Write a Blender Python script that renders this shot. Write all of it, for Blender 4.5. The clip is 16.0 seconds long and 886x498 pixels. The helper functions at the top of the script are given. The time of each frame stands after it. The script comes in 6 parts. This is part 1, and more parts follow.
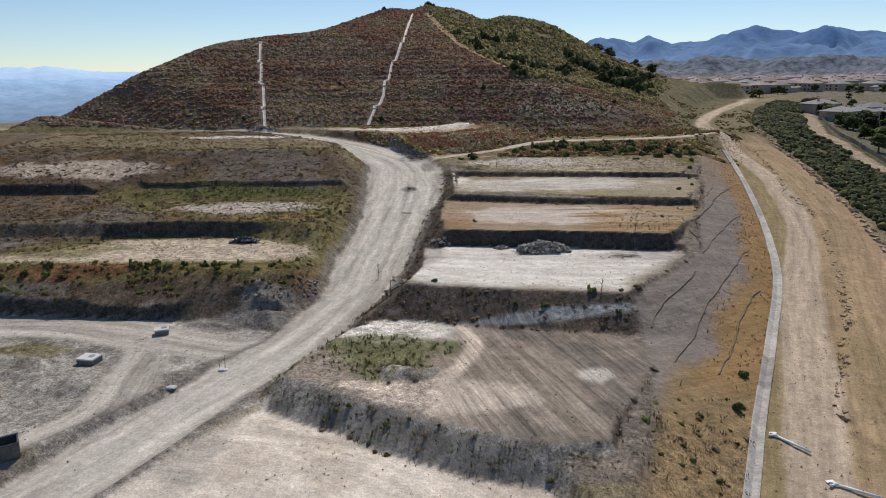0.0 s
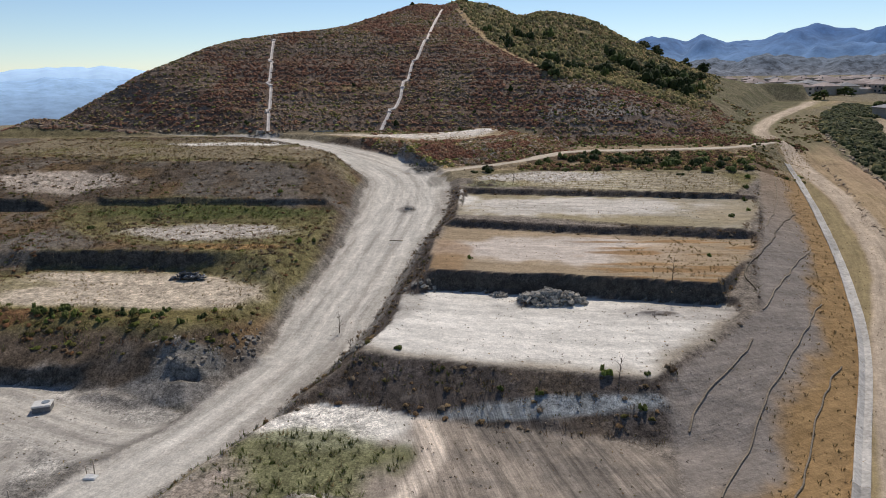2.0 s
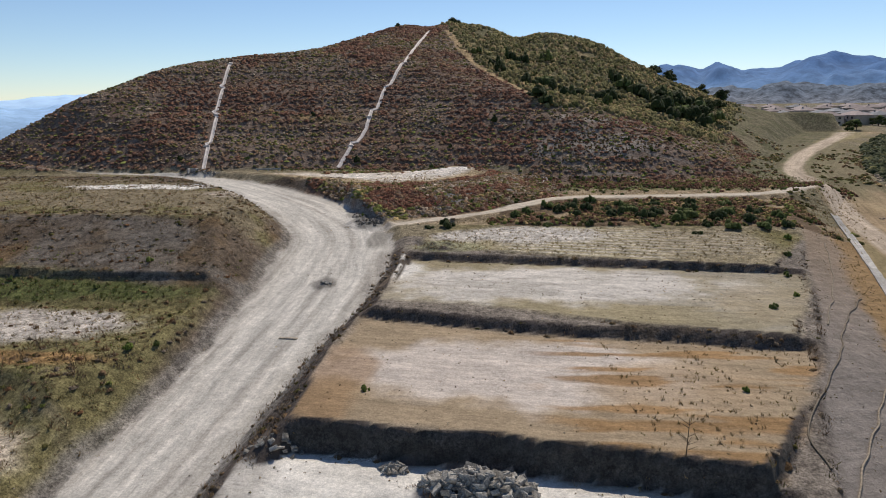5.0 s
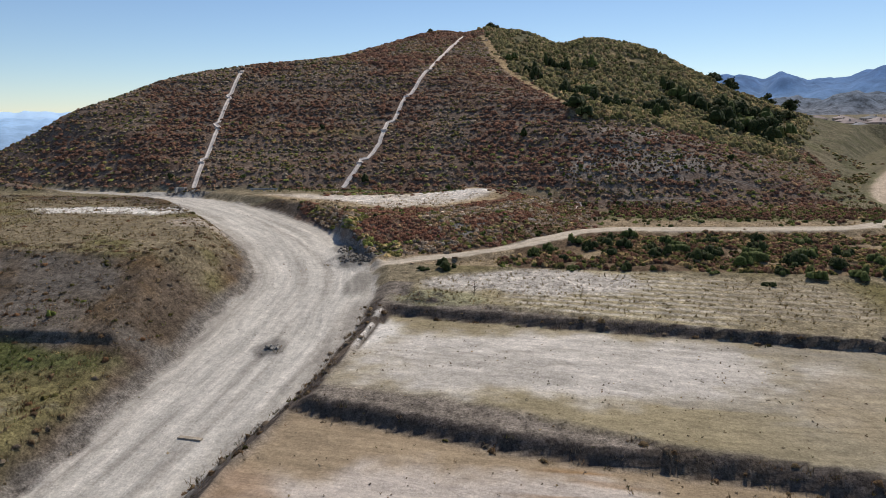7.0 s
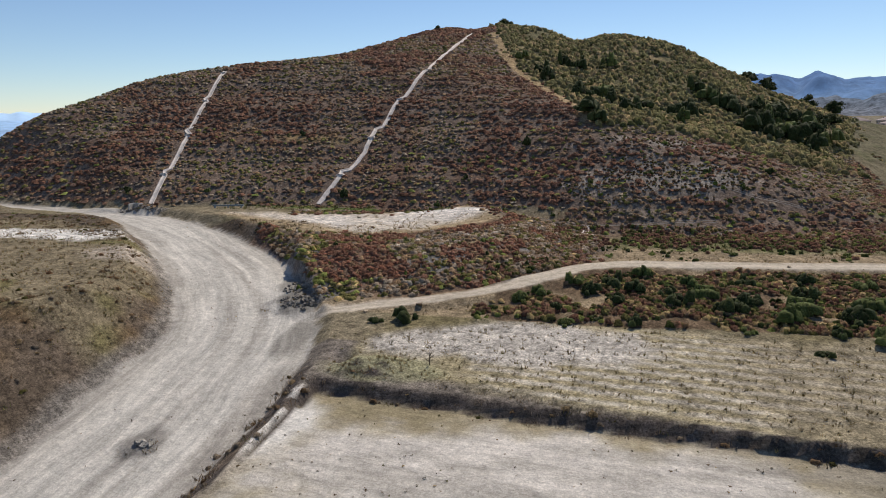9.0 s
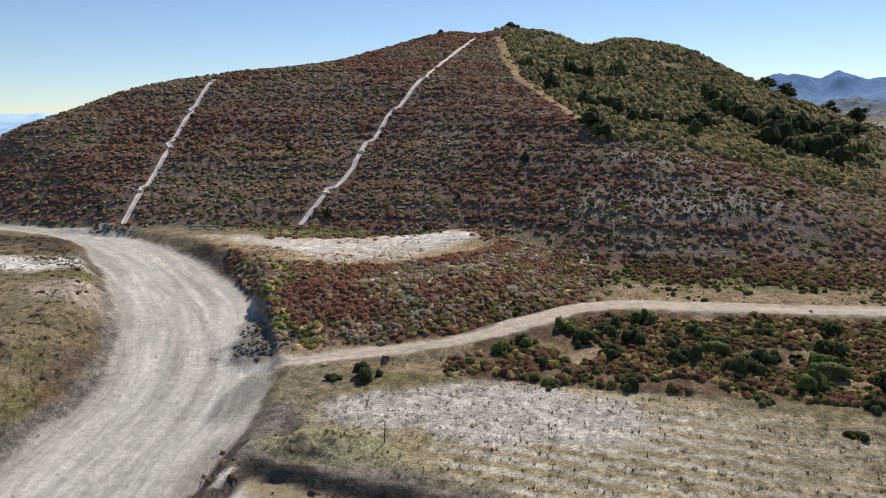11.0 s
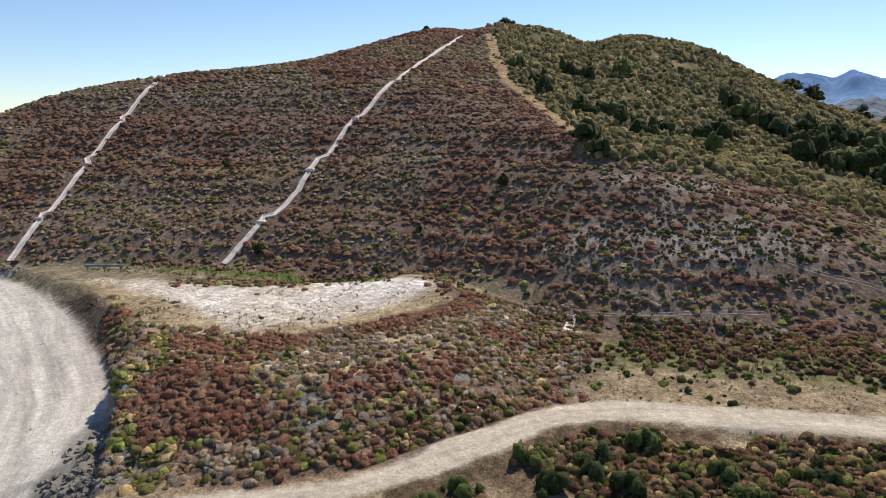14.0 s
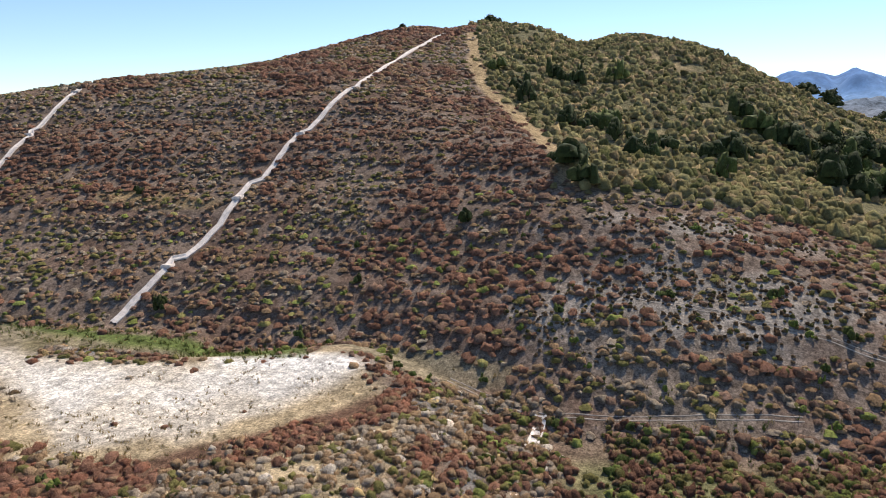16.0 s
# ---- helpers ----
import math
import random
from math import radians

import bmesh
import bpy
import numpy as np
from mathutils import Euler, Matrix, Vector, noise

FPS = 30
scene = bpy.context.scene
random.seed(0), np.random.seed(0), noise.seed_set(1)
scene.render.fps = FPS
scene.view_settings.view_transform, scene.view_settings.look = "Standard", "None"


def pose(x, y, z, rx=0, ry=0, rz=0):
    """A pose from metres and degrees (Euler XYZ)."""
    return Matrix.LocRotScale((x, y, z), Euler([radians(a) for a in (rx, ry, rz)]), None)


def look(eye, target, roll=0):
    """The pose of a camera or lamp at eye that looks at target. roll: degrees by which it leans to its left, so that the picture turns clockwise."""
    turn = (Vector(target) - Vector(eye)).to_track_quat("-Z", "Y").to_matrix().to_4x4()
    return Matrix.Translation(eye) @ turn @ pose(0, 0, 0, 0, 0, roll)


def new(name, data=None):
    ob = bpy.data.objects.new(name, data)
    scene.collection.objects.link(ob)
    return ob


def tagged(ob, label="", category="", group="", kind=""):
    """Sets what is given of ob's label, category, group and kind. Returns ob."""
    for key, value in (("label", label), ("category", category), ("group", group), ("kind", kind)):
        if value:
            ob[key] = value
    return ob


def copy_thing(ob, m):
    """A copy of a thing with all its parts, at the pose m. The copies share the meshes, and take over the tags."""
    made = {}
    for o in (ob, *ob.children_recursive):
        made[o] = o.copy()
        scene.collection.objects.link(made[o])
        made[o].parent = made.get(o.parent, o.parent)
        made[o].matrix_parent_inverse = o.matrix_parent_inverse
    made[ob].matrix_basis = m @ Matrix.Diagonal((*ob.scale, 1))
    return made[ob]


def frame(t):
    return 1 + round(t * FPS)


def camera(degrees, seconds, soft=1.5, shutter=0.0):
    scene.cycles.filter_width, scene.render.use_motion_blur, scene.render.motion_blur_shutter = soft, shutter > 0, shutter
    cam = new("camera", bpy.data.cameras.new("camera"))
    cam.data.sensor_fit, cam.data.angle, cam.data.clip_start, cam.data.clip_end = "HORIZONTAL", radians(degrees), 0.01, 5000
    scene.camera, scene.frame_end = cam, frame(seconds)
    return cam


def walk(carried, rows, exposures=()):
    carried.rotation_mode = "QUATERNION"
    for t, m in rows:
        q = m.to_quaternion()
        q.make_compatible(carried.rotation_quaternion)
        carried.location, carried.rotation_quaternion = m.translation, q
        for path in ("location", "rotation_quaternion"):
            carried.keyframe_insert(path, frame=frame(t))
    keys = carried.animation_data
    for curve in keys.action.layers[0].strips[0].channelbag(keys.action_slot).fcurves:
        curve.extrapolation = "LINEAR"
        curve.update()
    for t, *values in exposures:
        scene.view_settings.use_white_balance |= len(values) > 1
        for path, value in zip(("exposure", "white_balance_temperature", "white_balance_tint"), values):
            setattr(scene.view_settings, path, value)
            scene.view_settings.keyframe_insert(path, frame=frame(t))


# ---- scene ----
cam = camera(67.5, 16.0, soft=0.95)
METRES, EYE, TILT, LEAN, TURN = 180.0, 31.7, 5.8, 0.0, 0.0
ROWS = [
    (0.0, 0.0, 0.0, 0.0, -0.26, -20.59, 0.7),
    (0.5, 0.0127, 0.0345, -0.0035, 1.11, -20.58, 0.82),
    (1.0, 0.0249, 0.0691, -0.0069, 2.01, -20.59, 0.89),
    (1.5, 0.0365, 0.104, -0.0103, 2.48, -20.58, 0.94),
    (2.0, 0.0476, 0.1387, -0.014, 3.7, -20.56, 1.07),
    (2.5, 0.0584, 0.1734, -0.0177, 4.68, -20.55, 1.16),
    (3.0, 0.0687, 0.2082, -0.0213, 4.9, -22.48, 1.27),
    (3.5, 0.0782, 0.2433, -0.0247, 4.91, -22.8, 1.28),
    (4.0, 0.0874, 0.2787, -0.0283, 4.92, -22.49, 1.27),
    (4.5, 0.0962, 0.3141, -0.0319, 4.96, -20.39, 1.22),
    (5.0, 0.1048, 0.3493, -0.0358, 5.01, -18.29, 1.17),
    (7.5, 0.1432, 0.5272, -0.0539, 10.59, -17.22, 1.74),
    (8.0, 0.1496, 0.563, -0.0566, 11.2, -17.2, 1.81),
    (8.5, 0.1553, 0.5942, -0.0577, 11.52, -17.18, 1.85),
    (9.0, 0.1605, 0.6177, -0.0572, 11.83, -17.16, 1.92),
    (11.5, 0.1766, 0.7026, -0.0468, 13.43, -17.1, 2.09),
    (12.0, 0.1783, 0.7259, -0.0455, 13.73, -17.1, 2.11),
    (12.5, 0.1804, 0.7516, -0.0443, 13.95, -17.1, 2.14),
    (13.0, 0.1826, 0.7789, -0.0459, 13.96, -17.08, 2.14),
    (13.5, 0.1848, 0.8078, -0.0494, 13.97, -17.08, 2.15),
    (14.0, 0.1865, 0.8381, -0.0526, 13.95, -17.14, 2.13),
    (14.5, 0.1886, 0.8697, -0.0558, 13.96, -17.16, 2.15),
    (15.0, 0.1907, 0.9026, -0.0576, 13.97, -17.17, 2.15),
    (15.5, 0.1926, 0.9366, -0.0572, 13.98, -17.2, 2.2),
    (16.0, 0.1942, 0.9717, -0.051, 13.98, -17.29, 2.17),
]
walk(cam, [(t, pose(0, 0, EYE, TILT, LEAN, TURN) @ pose(METRES * x, METRES * y, METRES * z, 90 + pitch, roll, yaw)) for t, x, y, z, yaw, pitch, roll in ROWS],
     exposures=[(0.0, -0.44), (3.5, -0.33), (5.0, -0.34), (8.0, -0.4), (9.0, -0.36), (12.5, -0.17), (14.5, 0.05), (16.0, 0.26)])

# ---- daylight ----
SUN_EL, SUN_AZ = 50.0, 14.0          # degrees; azimuth from +y towards +x
world = bpy.data.worlds.new("sky")
scene.world = world
world.use_nodes = True
wn = world.node_tree
sky = wn.nodes.new("ShaderNodeTexSky")
sky.sky_type, sky.sun_disc = "NISHITA", False
sky.sun_elevation, sky.sun_rotation = radians(SUN_EL), radians(SUN_AZ)
sky.air_density, sky.dust_density, sky.ozone_density = 0.85, 0.0, 3.0
tone = wn.nodes.new("ShaderNodeVectorMath")
tone.operation = "MULTIPLY"
tone.inputs[1].default_value = (0.96, 0.98, 1.02)
wn.links.new(sky.outputs[0], tone.inputs[0])
wn.links.new(tone.outputs[0], wn.nodes["Background"].inputs[0])
wn.nodes["Background"].inputs[1].default_value = 0.13
sun = new("sun", bpy.data.lights.new("sun", "SUN"))
sun.data.energy, sun.data.angle, sun.data.color = 5.0, radians(0.53), (1.0, 0.925, 0.815)
_e, _a = radians(SUN_EL), radians(SUN_AZ)
SUNWARD = Vector((math.cos(_e) * math.sin(_a), math.cos(_e) * math.cos(_a), math.sin(_e)))
sun.matrix_world = look(SUNWARD * 300, (0, 0, 0))

rng = np.random.default_rng(7)


# ---- numeric helpers ----
def ramp(v, pts):
    a = np.array(pts, float).reshape(-1, 2)
    return np.interp(v, a[:, 0], a[:, 1])


def soft(v, pts, w=10):
    """The same with rounded corners."""
    return sum(ramp(v + k * w / 2, pts) for k in (-2, -1, 0, 1, 2)) / 5


def sstep(a, b, v):
    t = np.clip((v - a) / (b - a), 0, 1)
    return t * t * (3 - 2 * t)


def smin(a, b, k):
    h = np.clip(0.5 + 0.5 * (b - a) / k, 0, 1)
    return b * (1 - h) + a * h - k * h * (1 - h)


LAT = np.random.default_rng(3).random((256, 256))


def vnoise(x, y, size):
    """Smooth value noise, -1..1."""
    u, v = np.asarray(x) / size + 517.3, np.asarray(y) / size + 331.7
    i, j = np.floor(u).astype(int), np.floor(v).astype(int)
    f, g = u - i, v - j
    f, g = f * f * (3 - 2 * f), g * g * (3 - 2 * g)
    i0, i1, j0, j1 = i % 256, (i + 1) % 256, j % 256, (j + 1) % 256
    return (LAT[i0, j0] * (1 - f) * (1 - g) + LAT[i1, j0] * f * (1 - g) + LAT[i0, j1] * (1 - f) * g + LAT[i1, j1] * f * g) * 2 - 1


def fnoise(x, y, size, octaves=4):
    s, a, n = 0, 1.0, 0
    for k in range(octaves):
        s = s + a * vnoise(x + 37 * k, y - 53 * k, size / 2 ** k)
        n += a
        a *= 0.55
    return s / n


def poly_sd(X, Y, P):
    """Signed distance to a closed polygon, negative inside."""
    P = np.array(P, float)
    best, inside = np.full(X.shape, 1e18), np.zeros(X.shape, bool)
    for (ax, ay), (bx, by) in zip(P, np.roll(P, -1, 0)):
        ex, ey = bx - ax, by - ay
        t = np.clip(((X - ax) * ex + (Y - ay) * ey) / (ex * ex + ey * ey), 0, 1)
        best = np.minimum(best, (X - ax - t * ex) ** 2 + (Y - ay - t * ey) ** 2)
        if by != ay:
            inside ^= ((ay > Y) != (by > Y)) & (X < ex * (Y - ay) / ey + ax)
    return np.where(inside, -1, 1) * np.sqrt(best)


def densify(P, n=8):
    """A smooth line through control rows (any number of columns)."""
    P = np.array(P, float)
    Q = np.vstack([2 * P[0] - P[1], P, 2 * P[-1] - P[-2]])
    out = []
    for k in range(1, len(Q) - 2):
        a, b, c, d = Q[k - 1:k + 3]
        for t in np.arange(n) / n:
            out.append(0.5 * (2 * b + (c - a) * t + (2 * a - 5 * b + 4 * c - d) * t * t + (3 * b - a - 3 * c + d) * t ** 3))
    return np.array(out + [P[-1]])


def line_near(X, Y, P):
    """Nearest point of a line of rows (x, y, ...): distance, signed offset, metres along, and the other columns there."""
    P = np.array(P, float)
    best = np.full(X.shape, 1e18)
    side, along = np.zeros(X.shape), np.zeros(X.shape)
    cols = [np.zeros(X.shape) for _ in range(P.shape[1] - 2)]
    run = 0.0
    for a, b in zip(P[:-1], P[1:]):
        ex, ey = b[0] - a[0], b[1] - a[1]
        ll = math.hypot(ex, ey) + 1e-9
        t = np.clip(((X - a[0]) * ex + (Y - a[1]) * ey) / ll ** 2, 0, 1)
        d = (X - a[0] - t * ex) ** 2 + (Y - a[1] - t * ey) ** 2
        m = d < best
        best = np.where(m, d, best)
        side = np.where(m, (ex * (Y - a[1]) - ey * (X - a[0])) / ll, side)
        along = np.where(m, run + t * ll, along)
        for k in range(len(cols)):
            cols[k] = np.where(m, a[k + 2] + t * (b[k + 2] - a[k + 2]), cols[k])
        run += ll
    return np.sqrt(best), side, along, cols


# ---- the plan of the graded ground ----
ROAD = densify([(-44, 42, -5.6, 4.5), (-36, 54, -4.9, 4.5), (-27, 71, -3.9, 4.2), (-20, 83, -3.1, 4.2), (-14.5, 99, -1.9, 5.0), (-13, 111, -0.6, 6.3),
                (-10.5, 132, 1.9, 6.4), (-8.9, 150, 4.1, 8.4), (-9, 165, 5.7, 9.3), (-10.5, 180, 7.3, 9.0), (-17.5, 193, 8.8, 8.6), (-29, 206, 10.4, 8.2),
                (-46, 220, 12.0, 6.8), (-66, 231, 12.9, 4.2), (-107, 239, 13.4, 2.4), (-175, 258, 13.4, 2.2)])
SIDE_ROAD = densify([(-8, 185, 8.2, 1.6), (1, 188, 9.0, 1.6), (9, 190.5, 9.6, 1.7), (17, 194.3, 10.2, 1.8), (25, 202, 10.8, 2.0), (34, 208.6, 11.0, 2.1), (61, 210.4, 11.3, 2.2),
                     (78, 213, 11.6, 2.0), (92, 226, 11.8, 2.0)])
SWALE = densify([(22, 42, -7.2), (28, 53, -6.3), (34.6, 65.7, -5.3), (44.9, 84.7, -4.1), (56.8, 107.8, -2.4), (67.3, 135.7, 0.0), (78, 171, 3.9), (87.5, 206, 7.2)])
ACCESS = densify([(30, 44, 0, 3.0), (36, 56, 0, 3.0), (46.5, 78, 0, 3.0), (60, 106, 0, 2.9), (75, 136, 0, 2.6), (85, 171, 0, 2.3), (90, 202, 0, 2.3), (95, 228, 0, 2.4), (98, 252, 0, 2.6),
                  (113, 285, 0, 2.6), (141, 333, 0, 2.8), (166, 375, 0, 2.8), (188, 415, 0, 2.8)])
CRACK = densify([(44, 62), (45, 68), (57.4, 88), (66.2, 105), (74.7, 124.4), (80.6, 139.7), (83, 156.8), (90, 180), (97, 208)])
BRANCH = densify([(-95, 93.5, 4.2), (-66, 92.0, 4.2), (-53, 90.5, 4.0), (-38, 85.3, 3.8), (-28, 81.8, 3.4), (-20, 84.5, 3.0)])
TURN_OFF = densify([(-39.5, 86, 3.2), (-37.8, 75, 3.2), (-36.6, 65, 3.6), (-40.5, 57, 4.2), (-49, 47, 4.6)])
WEED_ISLAND = [(-72, 87.4), (-62, 87), (-54.7, 87.3), (-44.2, 82.2), (-41.5, 75), (-41, 66), (-46, 60.5), (-72, 58)]
DUG_ISLAND = [(-33.6, 66), (-33.4, 75.1), (-26, 80.8), (-22.9, 78.2), (-29.6, 68.2)]
HEAP_TOP = [(-40, 232), (-17, 232.7), (1.7, 235.8), (7.5, 237.4), (12, 234), (8.3, 229.5), (5.7, 224.6), (3.3, 222), (-0.3, 219), (-7.6, 214.8), (-14, 219), (-26, 226)]
BENCH = [(22, 40), (28, 53), (35, 65.7), (45, 84.7), (57, 108), (67, 136), (78, 171), (88, 206), (90, 235), (100, 275), (130, 345), (172, 420), (208, 420), (153, 345), (122, 270), (109, 235), (101, 184), (91, 143),
         (84, 121), (79, 100), (75, 40)]
PAD_F = [(-26, 60), (-19.8, 67.5), (-8.3, 63.2), (0.6, 58.8), (8.3, 54.2), (14, 42), (10, 25), (-42, 25)]
PAD_0 = [(-18.6, 70), (-14.2, 82), (-7, 90), (4, 87.5), (13, 85), (24.2, 77.5), (24.6, 72), (15, 55), (11, 54.5), (4, 56.6), (-4, 60.9)]
PAD_A = [(-8, 93.2), (6, 90), (25.2, 86.8), (40.5, 106), (41, 109), (20, 113), (-3, 116)]
PAD_B = [(-0.5, 115.3), (10, 114), (20, 113), (39, 109.7), (47, 122), (51.6, 131), (52, 134), (20, 138), (1, 142.5)]
PAD_C = [(3, 146.5), (14.5, 144.8), (33, 138.2), (51, 134.8), (61, 156), (62.5, 161), (37, 164), (19, 166), (4, 168)]
PAD_D = [(5, 173.5), (17, 169), (37, 165), (59, 162), (70, 181), (66, 184), (52, 184), (36, 186.5), (20, 187), (5, 178)]
MOUND = [(-42, 231), (-12, 234), (6, 240), (12, 236), (19, 226), (18, 211.5), (9, 205.5), (-6, 204.5), (-14, 211), (-28, 221)]
YARD = [(-90, 58), (-36, 58), (-27, 72), (-20, 86), (-36, 92.5), (-54, 94.5), (-90, 99)]
LOT_1 = [(-90, 105.5), (-72, 103.6), (-44, 102.3), (-29, 98.6), (-23, 104), (-20.5, 111.5), (-22, 116), (-33, 121.5), (-50, 123), (-62, 122.5), (-70, 114), (-90, 109)]
LOT_2 = [(-20, 118), (-35, 125.3), (-48, 129), (-62, 134), (-75, 149), (-52, 150.5), (-23, 147)]
LOT_3 = [(-21, 168), (-40, 168), (-70, 168.5), (-122, 186), (-130, 226), (-70, 219), (-52, 212), (-37, 201), (-26, 187)]


# pits and heaps: x, y, half widths, height
BUMPS = [(-25.4, 92.3, 1.35, 0.62, -1.8), (-29.5, 96.4, 2.4, 0.9, 0.45), (-23.0, 96.8, 1.5, 2.2, 0.5), (-27.4, 93.6, 1.2, 0.6, 0.5), (-33, 91, 4, 1.2, 0.4), (-30, 89.5, 3, 1.0, 0.35), (-20.3, 99.5, 1.4, 2.6, 0.6), (-62, 233.8, 3.2, 1.6, 1.3), (-70, 235, 5, 1.4, 0.8),
         (-7.5, 190, 3.2, 3.4, 0.6), (-10.5, 195.5, 2.6, 3.0, 0.4), (-5, 187.2, 2.4, 1.4, 0.35), (-3.4, 194.4, 1.0, 2.6, -0.7), (-8.1, 158, 1.8, 2.4, 0.3), (-4.8, 69.6, 3, 2, 0.9), (30, 105.5, 3.2, 0.5, 0.35), (-44, 73, 5, 3.5, 0.5), (-56, 76, 7, 5, 0.9),
         (8.5, 171.5, 3.5, 1.8, 0.7), (4.5, 174, 1.6, 1.2, -0.8), (17, 109.3, 4.5, 1.5, 0.6)]


def bench_z(y):
    return ramp(y, [30, -8, 50, -6.5, 74, -4.8, 97, -3.3, 125, -0.9, 171, 4.2, 210, 7.8, 237, 11.3, 300, 13.5, 340, 14, 420, 14.5])


def hill(X, Y):
    """The cut hill: a graded face, a gentler crown and a rough natural flank."""
    toe = soft(X, [-170, 226, -100, 232, -64, 237.6, -20, 247, 0, 246.5, 15, 243, 27, 236, 48, 236, 62, 238.5, 85, 246, 130, 262])
    face = 15.2 + soft(X, [-62, 0.49, -24, 0.535]) * (Y - toe)
    face = face + 0.28 * np.sin(face * 2 * np.pi / 8.2) + 0.06 * np.sin(face * 2 * np.pi / 2.0 + 3 * vnoise(X, Y, 20))
    cz = soft(X, [-260, 20, -133, 42, -100, 46.3, -79, 48, -65, 49.3, -50, 48.5, -17, 46, 8, 43, 23, 37.2, 40, 34.5, 60, 30.5, 80, 23.5, 110, 15, 140, 8, 260, 6], 14)
    cs = soft(X, [-133, 0.03, -79, 0.06, -50, 0.17, -33, 0.28, -12, 0.252, 10, 0.265, 35, 0.31, 50, 0.41, 66, 0.34, 102, 0.2, 160, 0.13], 12)
    yc = soft(X, [-160, 312, -79, 318, -50, 365, -30, 390, -7, 412, 25, 398, 52, 382, 80, 395, 105, 420, 160, 440], 14)
    cap = cz + cs * np.maximum(Y - 305, 0) + np.where(X > 12, 0.15, cs) * np.minimum(Y - 305, 0) - (cs + 0.32) * np.logaddexp(0, (Y - yc) / 7) * 7
    rough = sstep(10, 40, X - 0.15 * (Y - 290)) * sstep(255, 275, Y)
    cap = cap + 1.5 * np.exp(-((X - 38) / 8) ** 2 - ((Y - 375) / 30) ** 2) - 1.3 * np.exp(-((X - 56) / 12) ** 2 - ((Y - 375) / 40) ** 2) - 1.6 * np.exp(-((X - 24) / 6) ** 2 - ((Y - 390) / 40) ** 2) + 1.2 * np.exp(-((X - 9) / 6) ** 2 - ((Y - 402) / 20) ** 2) - 1.5 * np.exp(-((X + 18) / 6) ** 2 - ((Y - 394) / 25) ** 2) + 1.2 * np.exp(-((X + 5) / 8) ** 2 - ((Y - 408) / 14) ** 2)
    cap = cap + rough * (2.4 * fnoise(X, Y, 38, 3) + 1.5 * np.abs(fnoise(X + 0.5 * Y, Y, 17, 3))) + 0.5 * fnoise(X, Y, 23, 3)
    return smin(smin(face, cap, 2.5), 37 + 0.6 * (X + 113), 4)


